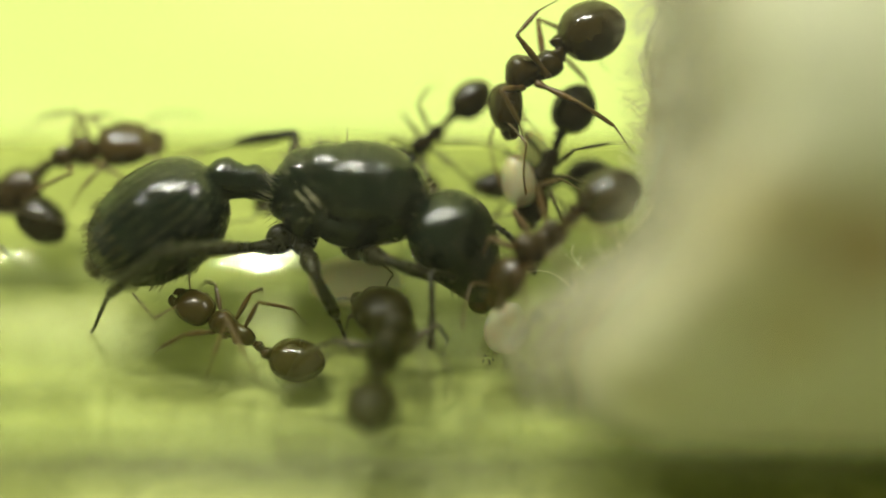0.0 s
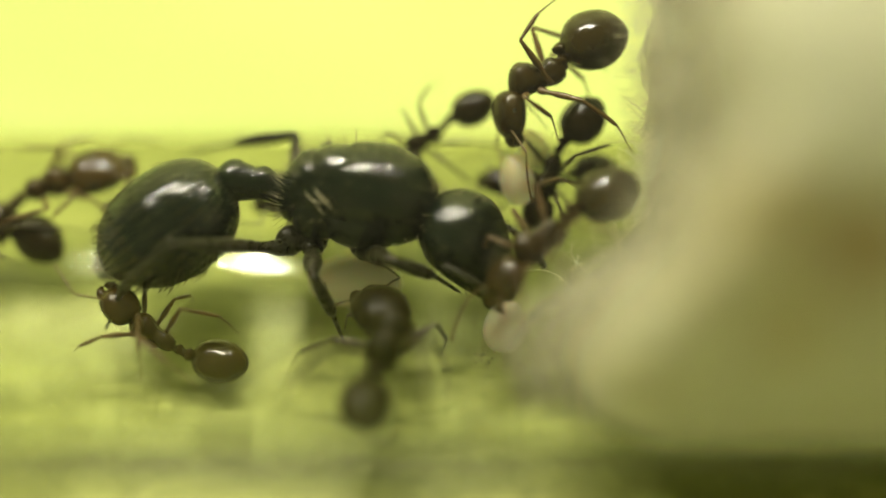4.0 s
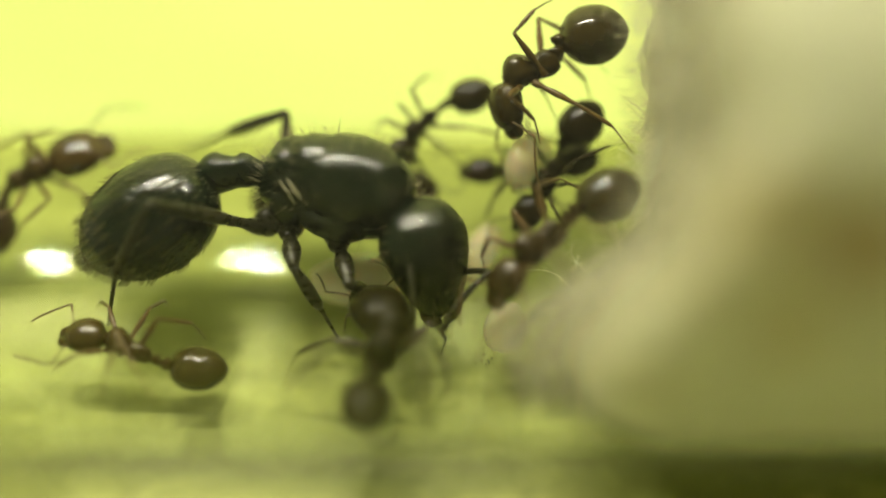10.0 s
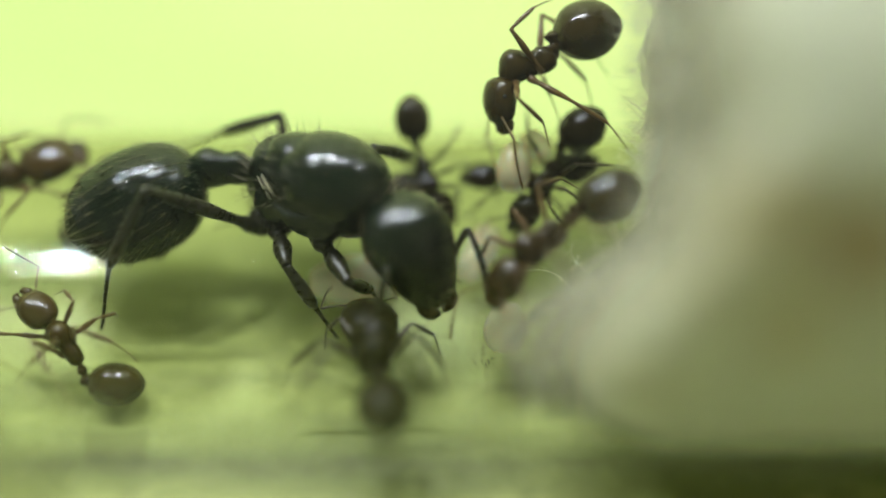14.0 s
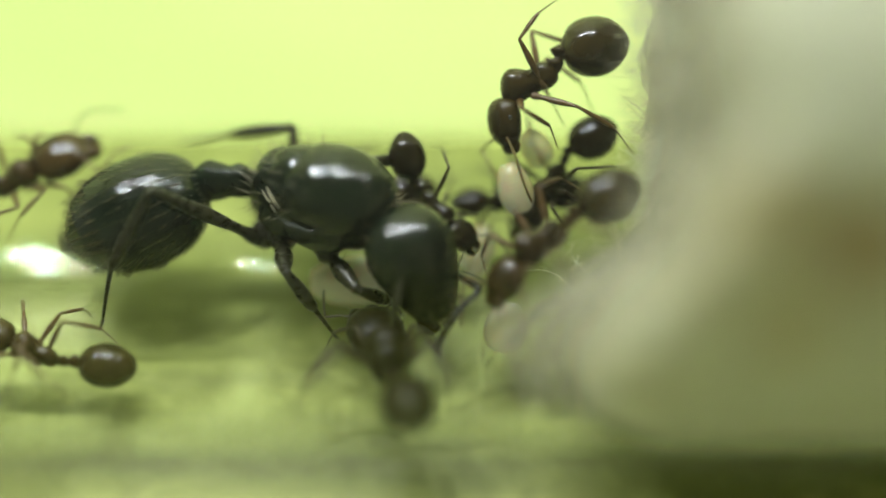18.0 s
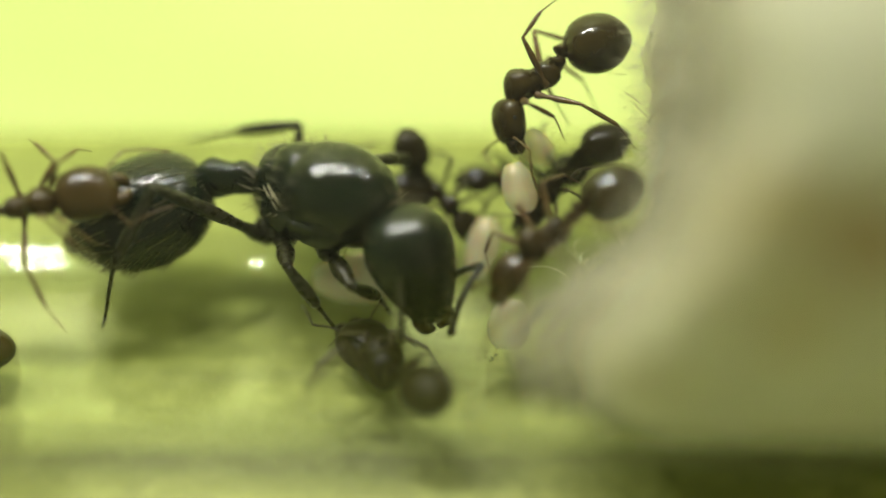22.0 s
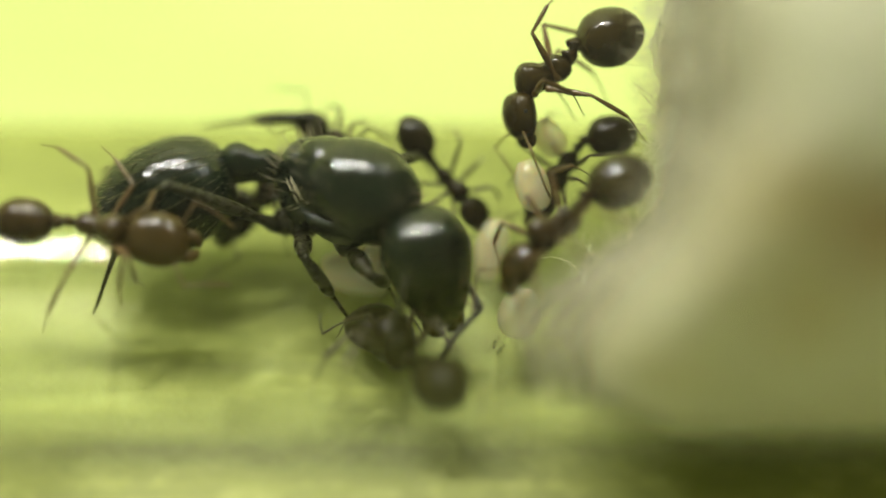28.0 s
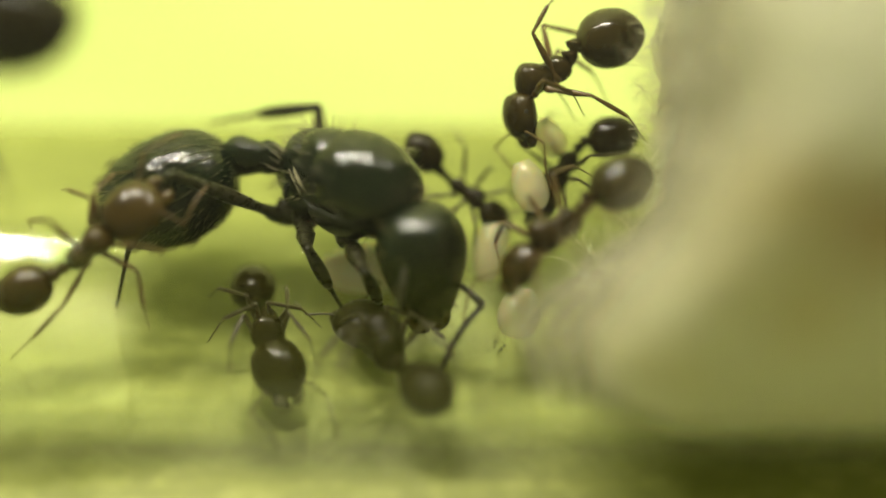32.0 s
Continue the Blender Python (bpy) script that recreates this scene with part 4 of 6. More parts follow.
ant("worker_ant", "reddish-brown worker ant with a glossy gaster, walking on the glass floor", scaled(WORKER, 0.95), [
    (0, (-6.97, -0.94, 0.92), (-0.88, 0.34, 0.34), (0, -0.14, 0.99), (-0.81, 0.41, 0.41), (0, -0.14, 0.99), (0.8, -0.51, -0.51), (1, -0.11, -0.11)),
    (0.5, (-7.6, -0.93, 0.75), (-0.93, 0.27, 0.27), (0, -0.14, 0.99), (-0.93, 0.26, 0.26), (0, -0.14, 0.99), (0.99, -0.27, -0.27), (1, -0.19, -0.19)),
    (1.5, (-8.94, -0.92, 0.56), (-0.95, 0.23, 0.23), (0, -0.14, 0.99), (-0.99, 0.09, 0.09), (0, -0.14, 0.99), (1, -0.15, -0.15), (1, -0.12, -0.12)),
    (2, (-9.14, -0.99, 0.69), (-0.91, 0.29, 0.29), (0, -0.14, 0.99), (-0.89, 0.32, 0.32), (0, -0.14, 0.99), (0.99, -0.26, -0.26), (1, -0.1, -0.1)),
    (3, (-9.19, -1.23, 0.69), (-0.87, 0.34, 0.34), (0, -0.14, 0.99), (-0.71, 0.5, 0.5), (0, -0.14, 0.99), (1, -0.2, -0.2), (1, -0.1, -0.1)),
    (3.5, (-9.36, -1.24, 0.89), (-0.84, 0.38, 0.38), (0, -0.14, 0.99), (-0.63, 0.55, 0.55), (0, -0.14, 0.99), (0.97, -0.32, -0.32), (1, -0.14, -0.14)),
    (5.5, (-9.96, -0.82, 0.87), (-0.81, 0.42, 0.42), (0, -0.14, 0.99), (-0.6, 0.57, 0.57), (0, -0.14, 0.99), (0.95, -0.31, -0.31), (1, -0.06, -0.06)),
    (6, (-10.07, -0.74, 0.89), (-0.81, 0.41, 0.41), (0, -0.14, 0.99), (-0.62, 0.55, 0.55), (0, -0.14, 0.99), (0.87, -0.44, -0.44), (1, -0.07, -0.07)),
    (7.5, (-10.08, -0.56, 0.78), (-0.8, 0.42, 0.42), (0, -0.14, 0.99), (-0.59, 0.57, 0.57), (0, -0.14, 0.99), (0.98, -0.22, -0.22), (1, -0.07, -0.07)),
    (9, (-10.33, -1.21, 1.08), (-0.65, 0.54, 0.54), (0, -0.14, 0.99), (-0.5, 0.61, 0.61), (0, -0.14, 0.99), (0.55, -0.59, -0.59), (1, -0.03, -0.03)),
    (9.5, (-10.34, -1.33, 0.9), (-0.77, 0.45, 0.45), (0, -0.14, 0.99), (-0.82, 0.4, 0.4), (0, -0.14, 0.99), (0.94, -0.25, -0.25), (1, 0, 0)),
    (10, (-10.15, -1.92, 1.13), (-0.9, 0.31, 0.31), (0, -0.14, 0.99), (-1, 0.05, 0.05), (0, -0.14, 0.99), (0.94, -0.24, -0.24), (1, -0.07, -0.07)),
    (10.5, (-10.84, -1.94, 1.07), (-0.9, 0.31, 0.31), (0, -0.14, 0.99), (-1, 0.02, 0.02), (0, -0.14, 0.99), (0.98, -0.15, -0.15), (0.99, -0.07, -0.07)),
    (11, (-11.45, -2, 1.02), (-0.9, 0.31, 0.31), (0, -0.14, 0.99), (-1, 0.05, 0.05), (0, -0.14, 0.99), (1, -0.06, -0.06), (0.99, -0.07, -0.07)),
    (13, (-11.97, -2.02, 1.23), (-0.81, 0.42, 0.42), (0, -0.14, 0.99), (-0.94, 0.24, 0.24), (0, -0.14, 0.99), (0.98, -0.15, -0.15), (0.99, -0.1, -0.1)),
    (14, (-12.28, -1.56, 0.89), (-0.59, 0.57, 0.57), (0, -0.14, 0.99), (-0.69, 0.51, 0.51), (0, -0.14, 0.99), (0.38, -0.65, -0.65), (1, -0.02, -0.02)),
    (17, (-13.04, -2.04, 1.08), (-0.87, 0.35, 0.35), (0, -0.14, 0.99), (-0.93, 0.25, 0.25), (0, -0.14, 0.99), (1, 0.02, 0.02), (0.99, -0.09, -0.09)),
    (19, (-13.18, -2.05, 1.07), (-0.93, 0.26, 0.26), (0, -0.14, 0.99), (-0.96, 0.19, 0.19), (0, -0.14, 0.99), (1, 0.02, 0.02), (0.99, -0.1, -0.1)),
    (20, (-13.5, -1.96, 0.92), (-0.95, 0.23, 0.23), (0, -0.14, 0.99), (-0.98, 0.15, 0.15), (0, -0.14, 0.99), (0.99, 0.11, 0.11), (0.99, -0.09, -0.09)),
    (21, (-14.6, -1.79, 0.82), (-0.96, 0.2, 0.2), (0, -0.14, 0.99), (-0.99, 0.12, 0.12), (0, -0.14, 0.99), (0.95, 0.22, 0.22), (0.99, -0.09, -0.09)),
    (21.5, (-15.93, -1.66, 0.78), (-0.97, 0.17, 0.17), (0, -0.14, 0.99), (-0.99, 0.1, 0.1), (0, -0.14, 0.99), (0.98, 0.14, 0.14), (0.99, -0.07, -0.07)),
    (22, (-17.38, -1.55, 0.71), (-0.98, 0.15, 0.15), (0, -0.14, 0.99), (-0.99, 0.1, 0.1), (0, -0.14, 0.99), (0.99, 0.07, 0.07), (1, -0.05, -0.05)),
    (22.5, (-19.34, -1.47, 0.66), (-0.99, 0.12, 0.12), (0, -0.14, 0.99), (-0.99, 0.1, 0.1), (0, -0.14, 0.99), (1, 0.05, 0.05), (1, -0.04, -0.04)),
    (24, (-23.12, -1.34, 0.58), (-0.99, 0.08, 0.08), (0, -0.14, 0.99), (-0.99, 0.1, 0.1), (0, -0.14, 0.99), (1, -0.03, -0.03), (1, -0.01, -0.01)),
    (32, (-23.57, -1.79, 0.64), (-0.99, 0.08, 0.08), (0, -0.14, 0.99), (-0.99, 0.1, 0.1), (0, -0.14, 0.99), (1, -0.03, -0.03), (1, -0.01, -0.01))], AMBER, hairs=60, seed=2)
ant("worker_ant", "dark brown worker ant feeding before the queen's head", scaled(WORKER, 1.05, 1.4, 1.7, 1.02), [
    (0, (-1.75, -2.73, 2.18), (0.25, 0.94, -0.23), (0.15, -0.18, 0.97), (-0.5, 0.87, -0.01), (0.15, -0.18, 0.97), (-0.16, -0.7, -0.7), (-0.07, -0.94, 0.34)),
    (9, (-1.77, -2.74, 2.16), (0.26, 0.94, -0.21), (0.15, -0.18, 0.97), (-0.49, 0.87, -0.01), (0.15, -0.18, 0.97), (-0.52, -0.6, -0.6), (-0.08, -0.93, 0.35)),
    (10, (-1.8, -2.74, 2.16), (0.23, 0.95, -0.22), (0.15, -0.18, 0.97), (-0.47, 0.88, -0.02), (0.15, -0.18, 0.97), (-0.29, -0.68, -0.68), (-0.06, -0.93, 0.35)),
    (11, (-1.97, -2.76, 2.14), (0.11, 0.96, -0.26), (0.15, -0.18, 0.97), (-0.4, 0.91, -0.09), (0.15, -0.18, 0.97), (0.32, -0.67, -0.67), (0, -0.93, 0.36)),
    (13, (-2.15, -2.92, 1.99), (-0.06, 0.9, -0.43), (0.15, -0.18, 0.97), (-0.22, 0.96, -0.15), (0.15, -0.18, 0.97), (0.4, -0.65, -0.65), (0.06, -0.9, 0.43)),
    (14, (-2.14, -2.91, 2), (-0.07, 0.91, -0.42), (0.15, -0.18, 0.97), (-0.2, 0.97, -0.12), (0.15, -0.18, 0.97), (0.39, -0.65, -0.65), (0.03, -0.9, 0.42)),
    (17, (-1.77, -3.02, 1.89), (-0.09, 0.84, -0.53), (0.15, -0.18, 0.97), (-0.29, 0.96, -0.02), (0.15, -0.18, 0.97), (0.47, -0.62, -0.62), (0.14, -0.87, 0.47)),
    (19, (-1.73, -2.87, 1.47), (-0.11, 0.8, -0.59), (0.15, -0.18, 0.97), (-0.43, 0.9, 0.05), (0.15, -0.18, 0.97), (0.57, -0.58, -0.58), (0.28, -0.82, 0.49)),
    (20, (-1.97, -3, 1.35), (-0.09, 0.79, -0.6), (0.15, -0.18, 0.97), (-0.42, 0.9, 0.12), (0.15, -0.18, 0.97), (0.52, -0.6, -0.6), (0.37, -0.82, 0.44)),
    (22, (-2.06, -2.71, 0.79), (-0.17, 0.77, -0.61), (0.15, -0.18, 0.97), (-0.5, 0.87, 0.02), (0.15, -0.18, 0.97), (0.99, -0.11, -0.11), (0.5, -0.76, 0.4)),
    (24.5, (-1.98, -2.82, 0.67), (-0.25, 0.73, -0.63), (0.15, -0.18, 0.97), (-0.69, 0.72, -0.09), (0.15, -0.18, 0.97), (0.99, -0.12, -0.12), (0.55, -0.68, 0.48)),
    (25.5, (-1.88, -2.84, 0.66), (-0.22, 0.75, -0.62), (0.15, -0.18, 0.97), (-0.61, 0.79, 0), (0.15, -0.18, 0.97), (0.95, -0.22, -0.22), (0.56, -0.69, 0.47)),
    (28, (-1.91, -2.45, 1.05), (-0.27, 0.81, -0.52), (0.15, -0.18, 0.97), (-0.55, 0.81, -0.2), (0.15, -0.18, 0.97), (0.83, -0.39, -0.39), (0.55, -0.77, 0.32)),
    (29.5, (-2.11, -2.5, 1), (-0.27, 0.8, -0.54), (0.15, -0.18, 0.97), (-0.59, 0.75, -0.3), (0.15, -0.18, 0.97), (0.94, -0.24, -0.24), (0.57, -0.76, 0.3)),
    (30.5, (-2.28, -2.47, 1.03), (-0.25, 0.8, -0.54), (0.15, -0.18, 0.97), (-0.64, 0.73, -0.22), (0.15, -0.18, 0.97), (0.94, -0.24, -0.24), (0.56, -0.76, 0.32)),
    (31, (-2.07, -2.5, 1), (-0.22, 0.85, -0.48), (0.15, -0.18, 0.97), (-0.63, 0.76, -0.14), (0.15, -0.18, 0.97), (0.84, -0.39, -0.39), (0.56, -0.79, 0.25)),
    (32, (-2.27, -2.43, 1.06), (-0.27, 0.86, -0.43), (0.15, -0.18, 0.97), (-0.61, 0.78, -0.14), (0.15, -0.18, 0.97), (0.74, -0.47, -0.47), (0.57, -0.78, 0.26))], (dull_shell, dull_shell, dark_limb, dull_shell), hairs=30, seed=3)
ant("worker_ant", "brown worker ant clinging to the cotton, holding a larva", scaled(WORKER, 1.15, 1.0, 1.1, 1.2), [
    (0, (3.03, 5.63, 6.44), (-0.92, -0.27, -0.27), (-0.72, 0.19, 0.66), (-0.08, -0.7, -0.7), (-0.72, 0.19, 0.66), (-0.11, 0.7, 0.7), (0.98, 0.13, 0.13)),
    (0.5, (3.06, 5.54, 6.34), (-0.92, -0.27, -0.27), (-0.72, 0.19, 0.66), (-0.07, -0.71, -0.71), (-0.72, 0.19, 0.66), (-0.1, 0.7, 0.7), (0.99, 0.1, 0.1)),
    (1.5, (3.14, 5.29, 6.1), (-0.91, -0.29, -0.29), (-0.72, 0.19, 0.66), (-0.03, -0.71, -0.71), (-0.72, 0.19, 0.66), (-0.15, 0.7, 0.7), (1, 0.06, 0.06)),
    (3, (3.14, 5.36, 6.16), (-0.92, -0.27, -0.27), (-0.72, 0.19, 0.66), (-0.01, -0.71, -0.71), (-0.72, 0.19, 0.66), (-0.11, 0.7, 0.7), (0.99, 0.09, 0.09)),
    (6, (3.22, 5.57, 6.38), (-0.92, -0.28, -0.28), (-0.72, 0.19, 0.66), (-0.14, -0.7, -0.7), (-0.72, 0.19, 0.66), (-0.18, 0.7, 0.7), (0.99, 0.1, 0.1)),
    (7.5, (2.98, 5.62, 6.43), (-0.92, -0.28, -0.28), (-0.72, 0.19, 0.66), (0.08, -0.7, -0.7), (-0.72, 0.19, 0.66), (0.07, 0.71, 0.71), (1, 0.02, 0.02)),
    (13, (2.96, 5.62, 6.43), (-0.92, -0.28, -0.28), (-0.72, 0.19, 0.66), (0.05, -0.71, -0.71), (-0.72, 0.19, 0.66), (0.11, 0.7, 0.7), (1, 0.02, 0.02)),
    (14, (2.85, 5.72, 6.53), (-0.94, -0.25, -0.25), (-0.72, 0.19, 0.66), (-0.05, -0.71, -0.71), (-0.72, 0.19, 0.66), (-0.04, 0.71, 0.71), (1, 0.06, 0.06)),
    (17, (2.93, 5.36, 6.17), (-0.9, -0.31, -0.31), (-0.72, 0.19, 0.66), (-0.01, -0.71, -0.71), (-0.72, 0.19, 0.66), (0.17, 0.7, 0.7), (1, 0.03, 0.03)),
    (19, (2.9, 5.25, 6.06), (-0.88, -0.34, -0.34), (-0.72, 0.19, 0.66), (0.04, -0.71, -0.71), (-0.72, 0.19, 0.66), (0.26, 0.68, 0.68), (1, 0.02, 0.02)),
    (20, (2.88, 5.24, 6.05), (-0.87, -0.35, -0.35), (-0.72, 0.19, 0.66), (0.04, -0.71, -0.71), (-0.72, 0.19, 0.66), (0.22, 0.69, 0.69), (1, 0.06, 0.06)),
    (25.5, (2.93, 5.24, 6.05), (-0.87, -0.35, -0.35), (-0.72, 0.19, 0.66), (0.1, -0.7, -0.7), (-0.72, 0.19, 0.66), (0.22, 0.69, 0.69), (1, 0.06, 0.06)),
    (28, (2.98, 5.18, 5.98), (-0.87, -0.35, -0.35), (-0.72, 0.19, 0.66), (0.05, -0.71, -0.71), (-0.72, 0.19, 0.66), (0.3, 0.67, 0.67), (1, 0.07, 0.07)),
    (32, (2.97, 5.16, 5.96), (-0.87, -0.34, -0.34), (-0.72, 0.19, 0.66), (0.07, -0.71, -0.71), (-0.72, 0.19, 0.66), (0.3, 0.67, 0.67), (1, 0.07, 0.07))], BROWN, hairs=60, on_tube=False, feet_at=CLINGER_FEET, seed=4,
    knee_at={(2, 1): [(0, (2.67, 6.15, 8.66)), (13, (2.59, 6.28, 8.78)), (19, (2.53, 6.15, 8.65)), (25.5, (2.66, 6.12, 8.63)), (28, (2.65, 6.14, 8.65)), (32, (2.63, 6.14, 8.64))]}, lengths={(2, 1): (1.9, 1.9, 0.8)})
ant("worker_ant", "dark brown worker ant bent over the brood beside the cotton", scaled(WORKER, 0.9, 1.0, 1.1, 1.1), [
    (0, (3.5, 4.18, 3.43), (-0.42, -0.64, -0.64), (-0.3, -0.32, 0.9), (-0.32, -0.67, -0.67), (-0.3, -0.32, 0.9), (0.33, 0.67, 0.67), (0.48, 0.62, 0.62)),
    (1.5, (3.61, 4.01, 3.26), (-0.37, -0.66, -0.66), (-0.3, -0.32, 0.9), (-0.27, -0.68, -0.68), (-0.3, -0.32, 0.9), (0.62, 0.55, 0.55), (0.89, 0.32, 0.32)),
    (3, (3.66, 3.98, 3.23), (-0.32, -0.67, -0.67), (-0.3, -0.32, 0.9), (-0.32, -0.67, -0.67), (-0.3, -0.32, 0.9), (0.55, 0.59, 0.59), (0.71, 0.5, 0.5)),
    (6, (3.68, 3.98, 3.23), (-0.3, -0.68, -0.68), (-0.3, -0.32, 0.9), (-0.24, -0.69, -0.69), (-0.3, -0.32, 0.9), (0.29, 0.68, 0.68), (0.64, 0.54, 0.54)),
    (9, (3.74, 3.97, 3.22), (-0.42, -0.64, -0.64), (-0.3, -0.32, 0.9), (-0.5, -0.61, -0.61), (-0.3, -0.32, 0.9), (0.16, 0.7, 0.7), (0.68, 0.52, 0.52)),
    (11, (3.56, 3.89, 3.14), (-0.59, -0.57, -0.57), (-0.3, -0.32, 0.9), (-0.61, -0.56, -0.56), (-0.3, -0.32, 0.9), (0.08, 0.7, 0.7), (0.79, 0.43, 0.43)),
    (13, (3.56, 3.91, 3.17), (-0.59, -0.57, -0.57), (-0.3, -0.32, 0.9), (-0.64, -0.54, -0.54), (-0.3, -0.32, 0.9), (0.08, 0.7, 0.7), (0.81, 0.41, 0.41)),
    (17, (3.69, 3.86, 3.11), (-0.41, -0.64, -0.64), (-0.3, -0.32, 0.9), (-0.45, -0.63, -0.63), (-0.3, -0.32, 0.9), (0.12, 0.7, 0.7), (0.9, 0.3, 0.3)),
    (19, (3.73, 3.71, 2.96), (-0.62, -0.55, -0.55), (-0.3, -0.32, 0.9), (-0.66, -0.53, -0.53), (-0.3, -0.32, 0.9), (0.62, 0.56, 0.56), (0.91, 0.29, 0.29)),
    (20, (3.7, 3.7, 2.95), (-0.64, -0.54, -0.54), (-0.3, -0.32, 0.9), (-0.66, -0.53, -0.53), (-0.3, -0.32, 0.9), (0.61, 0.56, 0.56), (0.92, 0.28, 0.28)),
    (22, (3.78, 3.72, 2.97), (-0.6, -0.57, -0.57), (-0.3, -0.32, 0.9), (-0.71, -0.5, -0.5), (-0.3, -0.32, 0.9), (0.57, 0.58, 0.58), (0.97, 0.18, 0.18)),
    (25.5, (3.69, 3.83, 3.08), (-0.77, -0.45, -0.45), (-0.3, -0.32, 0.9), (-0.71, -0.5, -0.5), (-0.3, -0.32, 0.9), (0.91, 0.29, 0.29), (0.97, 0.18, 0.18)),
    (28, (3.71, 3.8, 3.05), (-0.53, -0.6, -0.6), (-0.3, -0.32, 0.9), (-0.57, -0.58, -0.58), (-0.3, -0.32, 0.9), (0.64, 0.55, 0.55), (1, 0.06, 0.06)),
    (32, (3.7, 3.79, 3.04), (-0.53, -0.6, -0.6), (-0.3, -0.32, 0.9), (-0.57, -0.58, -0.58), (-0.3, -0.32, 0.9), (0.68, 0.52, 0.52), (1, 0.05, 0.05))], DARK, on_tube=False, seed=5)
ant("worker_ant", "brown worker ant with a glossy gaster, half veiled by loose cotton", scaled(WORKER, 1.04, 1.0, 1.25, 1.12), [
    (0, (3.06, -0.34, 4.28), (-0.79, -0.43, -0.43), (-0.51, 0, 0.86), (-0.61, -0.56, -0.56), (-0.51, 0, 0.86), (0.6, 0.57, 0.57), (0.93, 0.27, 0.27)),
    (9, (3.08, -0.37, 4.26), (-0.78, -0.44, -0.44), (-0.51, 0, 0.86), (-0.61, -0.56, -0.56), (-0.51, 0, 0.86), (0.54, 0.59, 0.59), (0.93, 0.25, 0.25)),
    (11, (3.1, -0.37, 4.26), (-0.79, -0.43, -0.43), (-0.51, 0, 0.86), (-0.61, -0.56, -0.56), (-0.51, 0, 0.86), (0.6, 0.57, 0.57), (0.93, 0.27, 0.27)),
    (20, (3.08, -0.37, 4.25), (-0.82, -0.4, -0.4), (-0.51, 0, 0.86), (-0.6, -0.57, -0.57), (-0.51, 0, 0.86), (0.57, 0.58, 0.58), (0.92, 0.28, 0.28)),
    (25.5, (3.09, -0.37, 4.25), (-0.81, -0.41, -0.41), (-0.51, 0, 0.86), (-0.61, -0.56, -0.56), (-0.51, 0, 0.86), (0.57, 0.58, 0.58), (0.92, 0.28, 0.28)),
    (28, (3.1, -0.36, 4.26), (-0.81, -0.41, -0.41), (-0.51, 0, 0.86), (-0.59, -0.57, -0.57), (-0.51, 0, 0.86), (0.48, 0.62, 0.62), (0.93, 0.26, 0.26)),
    (32, (3.13, -0.39, 4.23), (-0.82, -0.4, -0.4), (-0.51, 0, 0.86), (-0.61, -0.56, -0.56), (-0.51, 0, 0.86), (0.51, 0.61, 0.61), (0.92, 0.27, 0.27))], (red_shell, brown_gaster, red_limb, red_shell), on_tube=False, hairs=40, seed=6)
